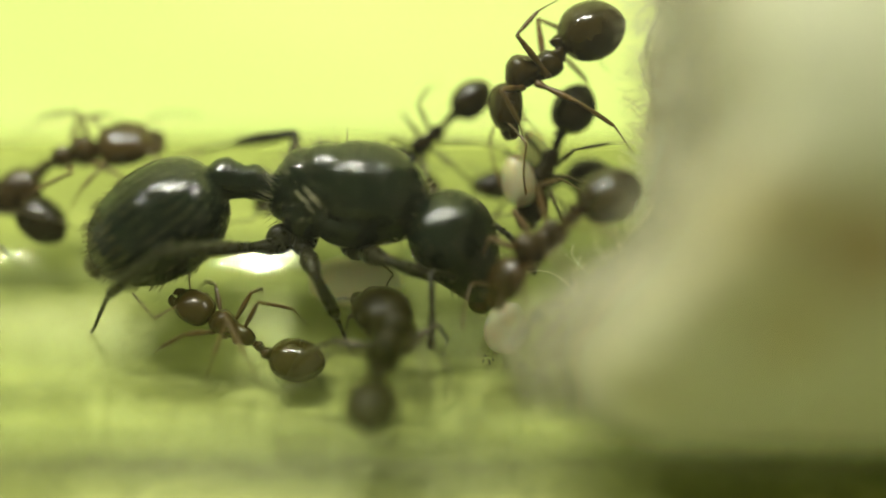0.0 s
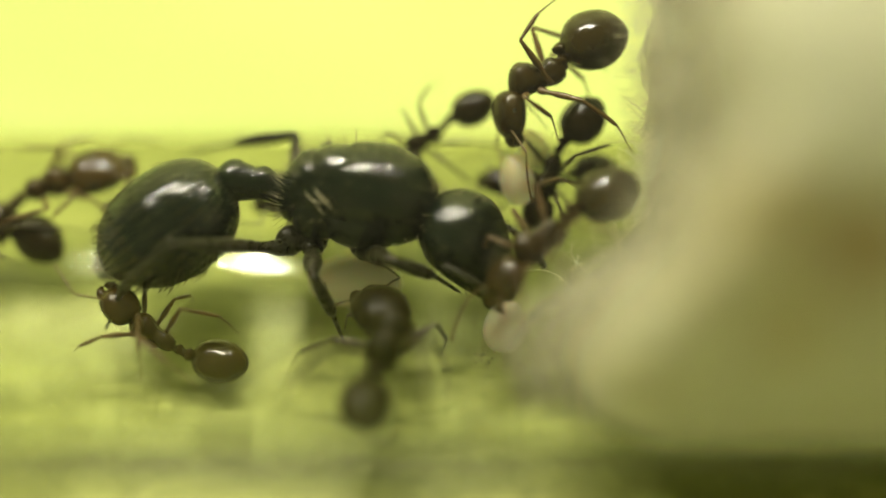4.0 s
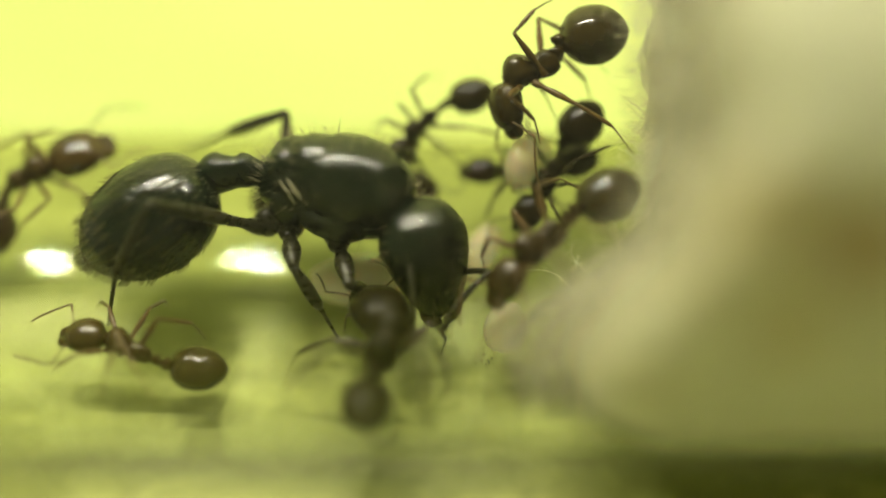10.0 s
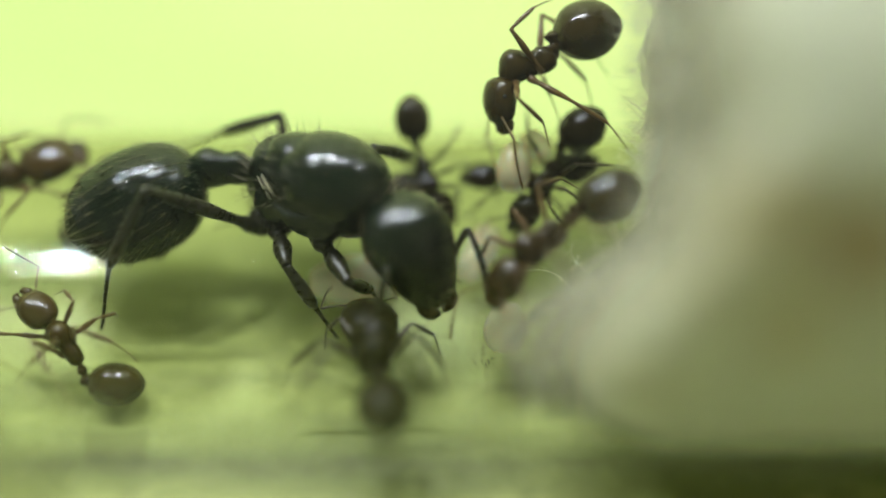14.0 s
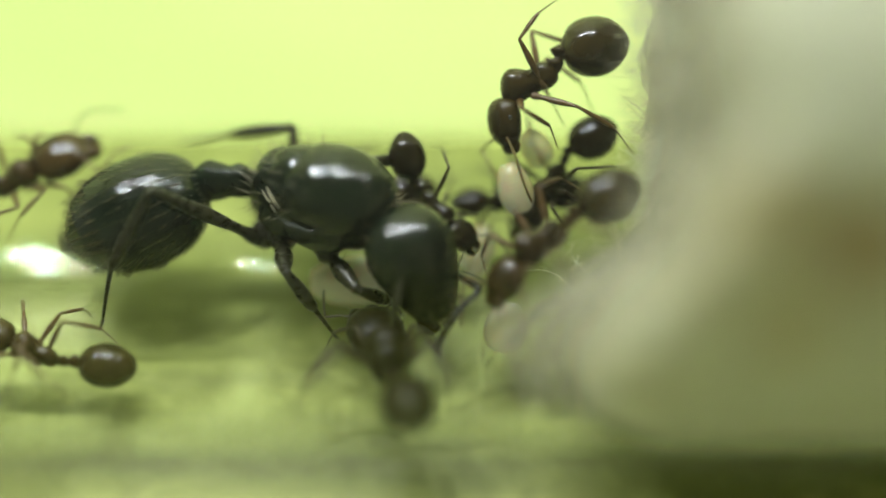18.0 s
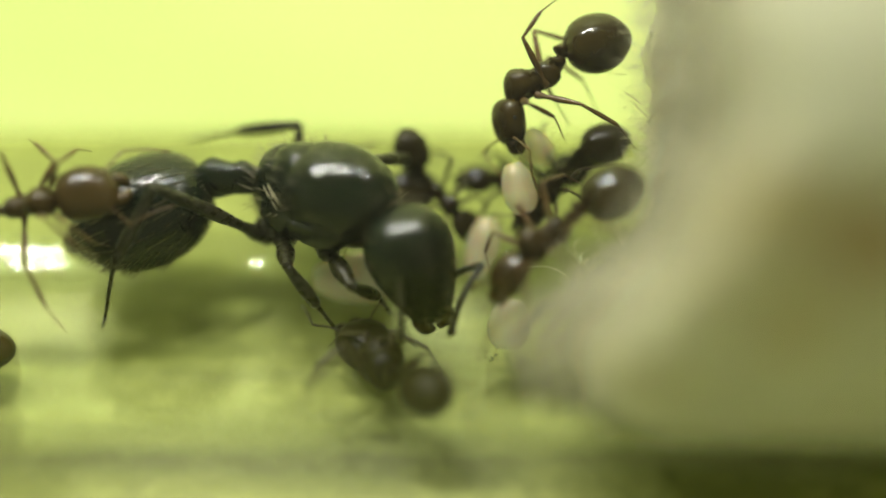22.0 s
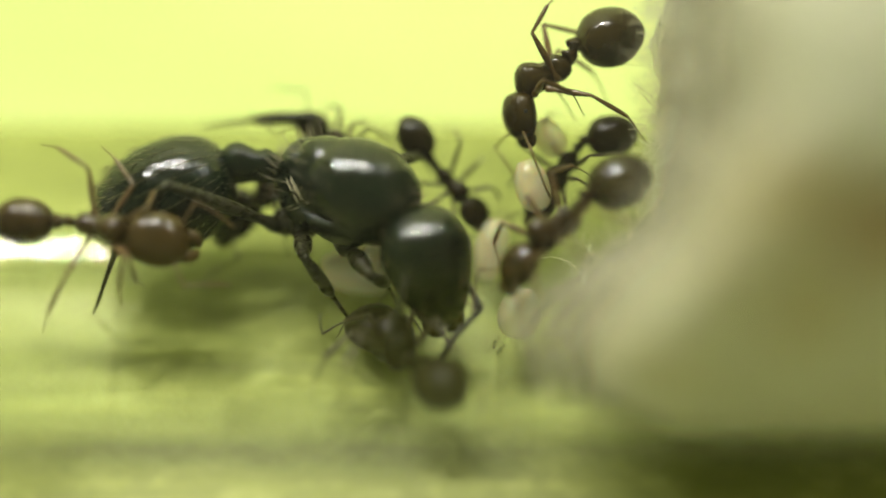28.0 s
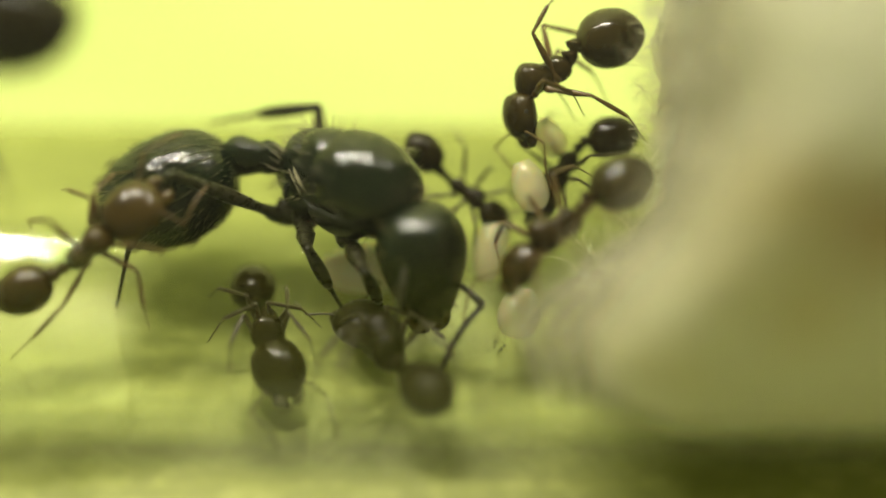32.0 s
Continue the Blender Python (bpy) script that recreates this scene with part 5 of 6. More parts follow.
ant("worker_ant", "small black worker ant behind the queen on the glass wall", scaled(WORKER, 0.82), [
    (0, (-0.55, 5.65, 3.48), (-0.72, -0.49, -0.49), (0, -0.26, 0.97), (-0.57, -0.58, -0.58), (0, -0.26, 0.97), (0.68, 0.52, 0.52), (0.74, 0.47, 0.47)),
    (3, (-0.65, 5.5, 3.34), (-0.73, -0.48, -0.48), (0, -0.26, 0.97), (-0.64, -0.55, -0.55), (0, -0.26, 0.97), (0.55, 0.59, 0.59), (0.85, 0.37, 0.37)),
    (6, (-0.65, 5.85, 3.69), (-0.95, -0.21, -0.21), (0, -0.26, 0.97), (-0.87, -0.35, -0.35), (0, -0.26, 0.97), (0.91, 0.3, 0.3), (0.99, 0.12, 0.12)),
    (7.5, (-0.9, 5.84, 3.68), (-0.96, -0.2, -0.2), (0, -0.26, 0.97), (-0.89, -0.32, -0.32), (0, -0.26, 0.97), (0.94, 0.25, 0.25), (1, 0.07, 0.07)),
    (9, (-1.07, 5.93, 3.77), (-0.93, -0.25, -0.25), (0, -0.26, 0.97), (-0.87, -0.35, -0.35), (0, -0.26, 0.97), (0.85, 0.37, 0.37), (0.99, 0.09, 0.09)),
    (10, (-0.75, 5.99, 3.83), (-0.73, -0.49, -0.49), (0, -0.26, 0.97), (-0.42, -0.64, -0.64), (0, -0.26, 0.97), (0.79, 0.43, 0.43), (0.96, 0.19, 0.19)),
    (11, (-0.58, 5.86, 3.69), (-0.54, -0.59, -0.59), (0, -0.26, 0.97), (-0.33, -0.67, -0.67), (0, -0.26, 0.97), (0.58, 0.58, 0.58), (0.79, 0.43, 0.43)),
    (12, (-0.8, 5.57, 3.41), (-0.44, -0.64, -0.64), (0, -0.26, 0.97), (-0.21, -0.69, -0.69), (0, -0.26, 0.97), (0.42, 0.64, 0.64), (0.59, 0.57, 0.57)),
    (12.5, (-0.73, 5.06, 2.89), (-0.12, -0.7, -0.7), (0, -0.26, 0.97), (0, -0.71, -0.71), (0, -0.26, 0.97), (0.15, 0.7, 0.7), (0, 0.71, 0.71)),
    (13, (-0.54, 4.7, 2.54), (0.2, -0.69, -0.69), (0, -0.26, 0.97), (0.42, -0.64, -0.64), (0, -0.26, 0.97), (-0.22, 0.69, 0.69), (-0.02, 0.71, 0.71)),
    (14, (-0.58, 4.75, 2.58), (0.32, -0.67, -0.67), (0, -0.26, 0.97), (0.56, -0.58, -0.58), (0, -0.26, 0.97), (-0.32, 0.67, 0.67), (-0.11, 0.7, 0.7)),
    (16.5, (-0.77, 4.34, 2.18), (0.57, -0.58, -0.58), (0, -0.26, 0.97), (0.54, -0.6, -0.6), (0, -0.26, 0.97), (-0.45, 0.63, 0.63), (-0.19, 0.69, 0.69)),
    (17, (-0.68, 4.13, 1.97), (0.71, -0.5, -0.5), (0, -0.26, 0.97), (0.62, -0.55, -0.55), (0, -0.26, 0.97), (-0.47, 0.62, 0.62), (-0.2, 0.69, 0.69)),
    (18, (-0.22, 2.61, 2.99), (0.64, -0.54, -0.54), (0, -0.26, 0.97), (0.75, -0.47, -0.47), (0, -0.26, 0.97), (-0.61, 0.56, 0.56), (-0.22, 0.69, 0.69)),
    (18.5, (0.13, 2.43, 2.82), (0.74, -0.48, -0.48), (0, -0.26, 0.97), (0.74, -0.48, -0.48), (0, -0.26, 0.97), (-0.61, 0.56, 0.56), (-0.31, 0.67, 0.67)),
    (19, (0.31, 2.4, 2.78), (0.76, -0.46, -0.46), (0, -0.26, 0.97), (0.69, -0.51, -0.51), (0, -0.26, 0.97), (-0.64, 0.54, 0.54), (-0.35, 0.66, 0.66)),
    (20, (0.66, 2.35, 2.73), (0.75, -0.47, -0.47), (0, -0.26, 0.97), (0.75, -0.47, -0.47), (0, -0.26, 0.97), (-0.55, 0.59, 0.59), (-0.62, 0.56, 0.56)),
    (21, (0.66, 2.33, 2.71), (0.78, -0.44, -0.44), (0, -0.26, 0.97), (0.75, -0.47, -0.47), (0, -0.26, 0.97), (-0.61, 0.56, 0.56), (-0.71, 0.5, 0.5)),
    (22, (-0.1, 3.93, 2.05), (0.65, -0.54, -0.54), (0, -0.26, 0.97), (0.68, -0.52, -0.52), (0, -0.26, 0.97), (-0.61, 0.56, 0.56), (-0.38, 0.65, 0.65)),
    (23, (-0.22, 4.02, 2.14), (0.57, -0.58, -0.58), (0, -0.26, 0.97), (0.64, -0.54, -0.54), (0, -0.26, 0.97), (-0.64, 0.54, 0.54), (-0.34, 0.66, 0.66)),
    (25.5, (-0.18, 3.88, 2), (0.49, -0.62, -0.62), (0, -0.26, 0.97), (0.53, -0.6, -0.6), (0, -0.26, 0.97), (-0.57, 0.58, 0.58), (-0.28, 0.68, 0.68)),
    (28, (-0.1, 3.76, 2.45), (0.65, -0.54, -0.54), (0, -0.26, 0.97), (0.65, -0.54, -0.54), (0, -0.26, 0.97), (-0.6, 0.57, 0.57), (-0.56, 0.59, 0.59)),
    (29.5, (0.36, 3.62, 2.3), (0.77, -0.45, -0.45), (0, -0.26, 0.97), (0.63, -0.55, -0.55), (0, -0.26, 0.97), (-0.61, 0.56, 0.56), (-0.57, 0.58, 0.58)),
    (30.5, (0.41, 3.36, 2.04), (0.71, -0.5, -0.5), (0, -0.26, 0.97), (0.54, -0.6, -0.6), (0, -0.26, 0.97), (-0.61, 0.56, 0.56), (-0.56, 0.59, 0.59)),
    (31, (0.54, 3.26, 1.95), (0.76, -0.46, -0.46), (0, -0.26, 0.97), (0.59, -0.57, -0.57), (0, -0.26, 0.97), (-0.58, 0.58, 0.58), (-0.55, 0.59, 0.59)),
    (32, (0.42, 3.56, 2.25), (0.81, -0.42, -0.42), (0, -0.26, 0.97), (0.71, -0.5, -0.5), (0, -0.26, 0.97), (-0.71, 0.5, 0.5), (-0.64, 0.54, 0.54))], DARK, seed=8)
ant("worker_ant", "small black worker ant by the brood behind the queen", scaled(WORKER, 0.85), [
    (0, (3.05, 4.73, 2.14), (-1, 0, 0), (0, -0.26, 0.97), (-0.99, 0.08, 0.08), (0, -0.26, 0.97), (0.85, 0.37, 0.37), (1, 0.06, 0.06)),
    (3, (3.29, 4.84, 2.26), (-1, 0, 0), (0, -0.26, 0.97), (-0.99, 0.08, 0.08), (0, -0.26, 0.97), (0.85, 0.37, 0.37), (1, 0.06, 0.06)),
    (6, (3.29, 4.73, 2.14), (-1, 0, 0), (0, -0.26, 0.97), (-0.99, 0.08, 0.08), (0, -0.26, 0.97), (0.85, 0.37, 0.37), (1, 0.06, 0.06)),
    (7.5, (3.33, 4.77, 2.19), (-1, 0, 0), (0, -0.26, 0.97), (-0.99, 0.08, 0.08), (0, -0.26, 0.97), (0.85, 0.37, 0.37), (1, 0.06, 0.06)),
    (9, (2.89, 5.13, 2.54), (-1, 0, 0), (0, -0.26, 0.97), (-0.99, 0.08, 0.08), (0, -0.26, 0.97), (0.85, 0.37, 0.37), (1, 0.06, 0.06)),
    (10, (2.65, 5.06, 2.47), (-1, 0, 0), (0, -0.26, 0.97), (-0.99, 0.08, 0.08), (0, -0.26, 0.97), (0.85, 0.37, 0.37), (1, 0.06, 0.06)),
    (11, (2.33, 5.2, 2.61), (-1, 0, 0), (0, -0.26, 0.97), (-0.99, 0.08, 0.08), (0, -0.26, 0.97), (0.85, 0.37, 0.37), (1, 0.06, 0.06)),
    (12, (2.69, 4.92, 2.33), (-1, 0, 0), (0, -0.26, 0.97), (-0.99, 0.08, 0.08), (0, -0.26, 0.97), (0.85, 0.37, 0.37), (1, 0.06, 0.06)),
    (13, (2.93, 4.77, 2.19), (-1, 0, 0), (0, -0.26, 0.97), (-0.99, 0.08, 0.08), (0, -0.26, 0.97), (0.85, 0.37, 0.37), (1, 0.06, 0.06)),
    (14, (2.69, 4.92, 2.33), (-1, 0, 0), (0, -0.26, 0.97), (-0.99, 0.08, 0.08), (0, -0.26, 0.97), (0.85, 0.37, 0.37), (1, 0.06, 0.06)),
    (17, (2.53, 4.35, 1.76), (-1, 0, 0), (0, -0.26, 0.97), (-0.99, 0.08, 0.08), (0, -0.26, 0.97), (0.85, 0.37, 0.37), (1, 0.06, 0.06)),
    (18, (2.33, 4.28, 1.69), (-1, 0, 0), (0, -0.26, 0.97), (-0.99, 0.08, 0.08), (0, -0.26, 0.97), (0.85, 0.37, 0.37), (1, 0.06, 0.06)),
    (19, (2.45, 4.42, 1.83), (-1, 0, 0), (0, -0.26, 0.97), (-0.99, 0.08, 0.08), (0, -0.26, 0.97), (0.85, 0.37, 0.37), (1, 0.06, 0.06)),
    (20, (2.21, 4.48, 1.89), (-1, 0, 0), (0, -0.26, 0.97), (-0.99, 0.08, 0.08), (0, -0.26, 0.97), (0.85, 0.37, 0.37), (1, 0.06, 0.06)),
    (21, (2.27, 4.59, 2), (-1, 0, 0), (0, -0.26, 0.97), (-0.99, 0.08, 0.08), (0, -0.26, 0.97), (0.85, 0.37, 0.37), (1, 0.06, 0.06)),
    (22, (2.37, 4.76, 2.17), (-1, 0, 0), (0, -0.26, 0.97), (-0.99, 0.08, 0.08), (0, -0.26, 0.97), (0.85, 0.37, 0.37), (1, 0.06, 0.06)),
    (23, (2.57, 4.9, 2.31), (-1, 0, 0), (0, -0.26, 0.97), (-0.99, 0.08, 0.08), (0, -0.26, 0.97), (0.85, 0.37, 0.37), (1, 0.06, 0.06)),
    (24, (2.48, 5.61, 2.89), (-1, 0, 0), (0, -0.26, 0.97), (-0.99, 0.08, 0.08), (0, -0.26, 0.97), (0.85, 0.37, 0.37), (1, 0.06, 0.06)),
    (24.5, (1.81, 6.14, 3.69), (-1, 0, 0), (0, -0.26, 0.97), (-1, 0.02, 0.02), (0, -0.26, 0.97), (0.97, 0.18, 0.18), (1, 0.06, 0.06)),
    (25, (-0.43, 6.05, 3.89), (-1, 0, 0), (0, -0.26, 0.97), (-1, 0.02, 0.02), (0, -0.26, 0.97), (0.97, 0.18, 0.18), (1, 0.06, 0.06)),
    (25.5, (-2.3, 5.87, 3.99), (-1, 0, 0), (0, -0.26, 0.97), (-1, 0.02, 0.02), (0, -0.26, 0.97), (0.97, 0.18, 0.18), (1, 0.06, 0.06)),
    (26, (-3.28, 5.6, 3.44), (-1, 0, 0), (0, -0.26, 0.97), (-1, 0.06, 0.06), (0, -0.26, 0.97), (0.89, 0.33, 0.33), (1, 0.06, 0.06)),
    (27, (-4.07, 5.2, 2.76), (-0.79, 0.43, 0.43), (0, -0.26, 0.97), (-0.86, 0.36, 0.36), (0, -0.26, 0.97), (0.79, -0.43, -0.43), (0.83, -0.39, -0.39)),
    (28, (-3.94, 5.34, 2.9), (-0.79, 0.43, 0.43), (0, -0.26, 0.97), (-0.86, 0.36, 0.36), (0, -0.26, 0.97), (0.79, -0.43, -0.43), (0.83, -0.39, -0.39)),
    (29, (-4.03, 5, 2.56), (-0.79, 0.43, 0.43), (0, -0.26, 0.97), (-0.86, 0.36, 0.36), (0, -0.26, 0.97), (0.79, -0.43, -0.43), (0.83, -0.39, -0.39)),
    (30, (-4.15, 4.58, 2.13), (-0.79, 0.43, 0.43), (0, -0.26, 0.97), (-0.86, 0.36, 0.36), (0, -0.26, 0.97), (0.79, -0.43, -0.43), (0.83, -0.39, -0.39)),
    (32, (-4.16, 4.5, 2.06), (-0.79, 0.43, 0.43), (0, -0.26, 0.97), (-0.86, 0.36, 0.36), (0, -0.26, 0.97), (0.79, -0.43, -0.43), (0.83, -0.39, -0.39))], DARK, seed=9)
ant("major_worker_ant", "reddish-brown big-headed worker ant climbing on the queen's gaster", scaled(WORKER, 1.0, 1.42, 1.15), [
    (0, (-13, 5.43, 2.99), (0.97, 0.16, 0.16), (0, -0.14, 0.99), (0.97, 0.16, 0.16), (0, -0.14, 0.99), (-0.76, -0.46, -0.46), (-0.76, -0.46, -0.46)),
    (1.5, (-13.16, 4.91, 2.47), (0.97, 0.17, 0.17), (0, -0.14, 0.99), (0.97, 0.17, 0.17), (0, -0.14, 0.99), (-0.73, -0.49, -0.49), (-0.73, -0.49, -0.49)),
    (3, (-13.65, 4.7, 2.25), (0.96, 0.19, 0.19), (0, -0.14, 0.99), (0.96, 0.19, 0.19), (0, -0.14, 0.99), (-0.74, -0.48, -0.48), (-0.74, -0.48, -0.48)),
    (6, (-14.45, 4.49, 2.04), (0.93, 0.26, 0.26), (0, -0.14, 0.99), (0.93, 0.26, 0.26), (0, -0.14, 0.99), (-0.74, -0.47, -0.47), (-0.74, -0.47, -0.47)),
    (9, (-14.75, 4.88, 2.44), (0.95, 0.22, 0.22), (0, -0.14, 0.99), (0.95, 0.22, 0.22), (0, -0.14, 0.99), (-0.43, -0.64, -0.64), (-0.43, -0.64, -0.64)),
    (10, (-14.55, 4.91, 2.47), (0.9, 0.3, 0.3), (0, -0.14, 0.99), (0.9, 0.3, 0.3), (0, -0.14, 0.99), (-0.32, -0.67, -0.67), (-0.32, -0.67, -0.67)),
    (11, (-15.05, 4.98, 2.54), (0.92, 0.27, 0.27), (0, -0.14, 0.99), (0.92, 0.27, 0.27), (0, -0.14, 0.99), (-0.16, -0.7, -0.7), (-0.16, -0.7, -0.7)),
    (13, (-15.35, 4.91, 2.47), (0.9, 0.3, 0.3), (0, -0.14, 0.99), (0.9, 0.3, 0.3), (0, -0.14, 0.99), (-0.32, -0.67, -0.67), (-0.32, -0.67, -0.67)),
    (14, (-15.55, 4.77, 2.32), (0.91, 0.29, 0.29), (0, -0.14, 0.99), (0.91, 0.29, 0.29), (0, -0.14, 0.99), (-0.59, -0.57, -0.57), (-0.59, -0.57, -0.57)),
    (17, (-15.08, 4.62, 2.46), (0.85, 0.38, 0.38), (0, -0.14, 0.99), (0.85, 0.38, 0.38), (0, -0.14, 0.99), (-0.82, -0.41, -0.41), (-0.82, -0.41, -0.41)),
    (19, (-14.67, 4.17, 2.86), (0.9, 0.31, 0.31), (0, -0.14, 0.99), (0.9, 0.31, 0.31), (0, -0.14, 0.99), (-0.75, -0.47, -0.47), (-0.75, -0.47, -0.47)),
    (20, (-14.42, 2.49, 3.58), (0.88, 0.34, 0.34), (0, -0.62, 0.78), (0.88, 0.34, 0.34), (0, -0.62, 0.78), (-0.9, -0.31, -0.31), (-0.9, -0.31, -0.31)),
    (21, (-13.81, 1.96, 4.32), (0.96, 0.19, 0.19), (0, -0.62, 0.78), (0.96, 0.19, 0.19), (0, -0.62, 0.78), (-0.94, -0.25, -0.25), (-0.94, -0.25, -0.25)),
    (22, (-13.18, 0.86, 4.64), (0.98, 0.14, 0.14), (0, -0.62, 0.78), (0.98, 0.14, 0.14), (0, -0.62, 0.78), (-0.98, -0.12, -0.12), (-0.98, -0.12, -0.12)),
    (23, (-13.02, 0.79, 4.71), (0.97, 0.17, 0.17), (0, -0.62, 0.78), (0.97, 0.17, 0.17), (0, -0.62, 0.78), (-0.98, -0.13, -0.13), (-0.98, -0.13, -0.13)),
    (24, (-12.84, 0.8, 4.72), (1.0, -0.02, -0.02), (0, -0.62, 0.78), (1.0, -0.02, -0.02), (0, -0.62, 0.78), (-0.99, -0.07, -0.07), (-0.99, -0.07, -0.07)),
    (25.5, (-12.19, 0.43, 4.35), (0.97, -0.17, -0.17), (0, -0.62, 0.78), (0.97, -0.17, -0.17), (0, -0.62, 0.78), (-1.0, 0.02, 0.02), (-1.0, 0.02, 0.02)),
    (28, (-11.17, 0.08, 4.0), (0.98, -0.15, -0.15), (0, -0.62, 0.78), (0.98, -0.15, -0.15), (0, -0.62, 0.78), (-1.0, 0.0, 0.0), (-1.0, 0.0, 0.0)),
    (29, (-11.09, -0.21, 3.71), (0.99, 0.08, 0.08), (0, -0.62, 0.78), (0.99, 0.08, 0.08), (0, -0.62, 0.78), (-1.0, 0.0, 0.0), (-1.0, 0.0, 0.0)),
    (30, (-10.93, -0.41, 3.5), (0.87, 0.34, 0.34), (0, -0.62, 0.78), (0.87, 0.34, 0.34), (0, -0.62, 0.78), (-0.99, -0.09, -0.09), (-0.99, -0.09, -0.09)),
    (31, (-11.29, -0.21, 3.71), (0.84, 0.39, 0.39), (0, -0.62, 0.78), (0.84, 0.39, 0.39), (0, -0.62, 0.78), (-0.86, -0.36, -0.36), (-0.86, -0.36, -0.36)),
    (32, (-11.56, -0.38, 3.54), (0.76, 0.46, 0.46), (0, -0.62, 0.78), (0.76, 0.46, 0.46), (0, -0.62, 0.78), (-0.87, -0.34, -0.34), (-0.87, -0.34, -0.34))], (amber_shell, red_shell, red_limb, amber_shell), hairs=160, seed=10,
    feet_at={(2, -1): [(0, (-15, 3.73, 1.99)), (6, (-16.45, 2.79, 1.04)), (14, (-17.55, 3.07, 1.32)), (19, (-16.67, 2.47, 1.86)), (21, (-12.84, -1.04, 1.47)), (22, (-12.36, -1.36, 1)), (25.5, (-12.14, -1.46, 0.9)), (28, (-13.43, -1.57, 0.79)), (29, (-12.79, -1.44, 0.92)), (30, (-14.38, -2.35, 0.29)), (32, (-14.48, -2.35, 0.29))],
             (1, -1): [(0, (-13.1, 3.43, 1.99)), (6, (-14.55, 2.49, 1.04)), (14, (-15.65, 2.77, 1.32)), (19, (-14.77, 2.17, 1.86)), (21, (-11.59, 0.17, 3.38)), (23, (-10.69, -0.22, 2.99)), (25.5, (-9.78, -0.45, 2.76)), (28, (-10.78, -1.12, 1.66)), (29, (-11.63, -1.32, 1.33)), (30, (-10.22, -1.73, 0.63)), (31, (-10.08, -1.76, 0.61)), (32, (-9.95, -1.51, 0.85))]},
    poles={(0, 1): (0.9, 0.9, 0.3), (0, -1): (0.9, -0.9, 0.3), (1, 1): (0.8, 0.8, 0.4), (1, -1): (0.8, -0.8, 0.4), (2, 1): (-0.2, 1.0, 0.5), (2, -1): (-0.2, -1.0, 0.5)})
ant("worker_ant", "dark brown worker ant behind the queen's gaster, walking away", scaled(WORKER, 1.0), [
    (0, (-16.19, 3.76, 1.89), (-0.81, -0.41, -0.41), (0, -0.26, 0.97), (-0.81, -0.42, -0.42), (0, -0.26, 0.97), (0.97, -0.17, -0.17), (0.73, -0.48, -0.48)),
    (1.5, (-15.75, 3.53, 1.65), (-0.81, -0.41, -0.41), (0, -0.26, 0.97), (-0.81, -0.42, -0.42), (0, -0.26, 0.97), (0.97, -0.17, -0.17), (0.73, -0.48, -0.48)),
    (3, (-16.05, 3.32, 1.44), (-0.81, -0.41, -0.41), (0, -0.26, 0.97), (-0.81, -0.42, -0.42), (0, -0.26, 0.97), (0.97, -0.17, -0.17), (0.73, -0.48, -0.48)),
    (5.5, (-16.54, 3.18, 1.3), (-0.81, -0.41, -0.41), (0, -0.26, 0.97), (-0.81, -0.42, -0.42), (0, -0.26, 0.97), (0.97, -0.17, -0.17), (0.73, -0.48, -0.48)),
    (6, (-16.64, 3.11, 1.23), (-0.81, -0.41, -0.41), (0, -0.26, 0.97), (-0.81, -0.42, -0.42), (0, -0.26, 0.97), (0.97, -0.17, -0.17), (0.73, -0.48, -0.48)),
    (7.5, (-17.14, 3.11, 1.23), (-0.81, -0.41, -0.41), (0, -0.26, 0.97), (-0.81, -0.42, -0.42), (0, -0.26, 0.97), (0.97, -0.17, -0.17), (0.73, -0.48, -0.48)),
    (9, (-18.22, 3.25, 1.37), (-0.81, -0.41, -0.41), (0, -0.26, 0.97), (-0.81, -0.42, -0.42), (0, -0.26, 0.97), (0.97, -0.17, -0.17), (0.73, -0.48, -0.48)),
    (12, (-20.99, 3.53, 1.65), (-0.81, -0.41, -0.41), (0, -0.26, 0.97), (-0.81, -0.42, -0.42), (0, -0.26, 0.97), (0.97, -0.17, -0.17), (0.73, -0.48, -0.48)),
    (32, (-21.82, 3.21, 1.33), (-0.81, -0.41, -0.41), (0, -0.26, 0.97), (-0.81, -0.42, -0.42), (0, -0.26, 0.97), (0.97, -0.17, -0.17), (0.73, -0.48, -0.48))], DARK, seed=11)
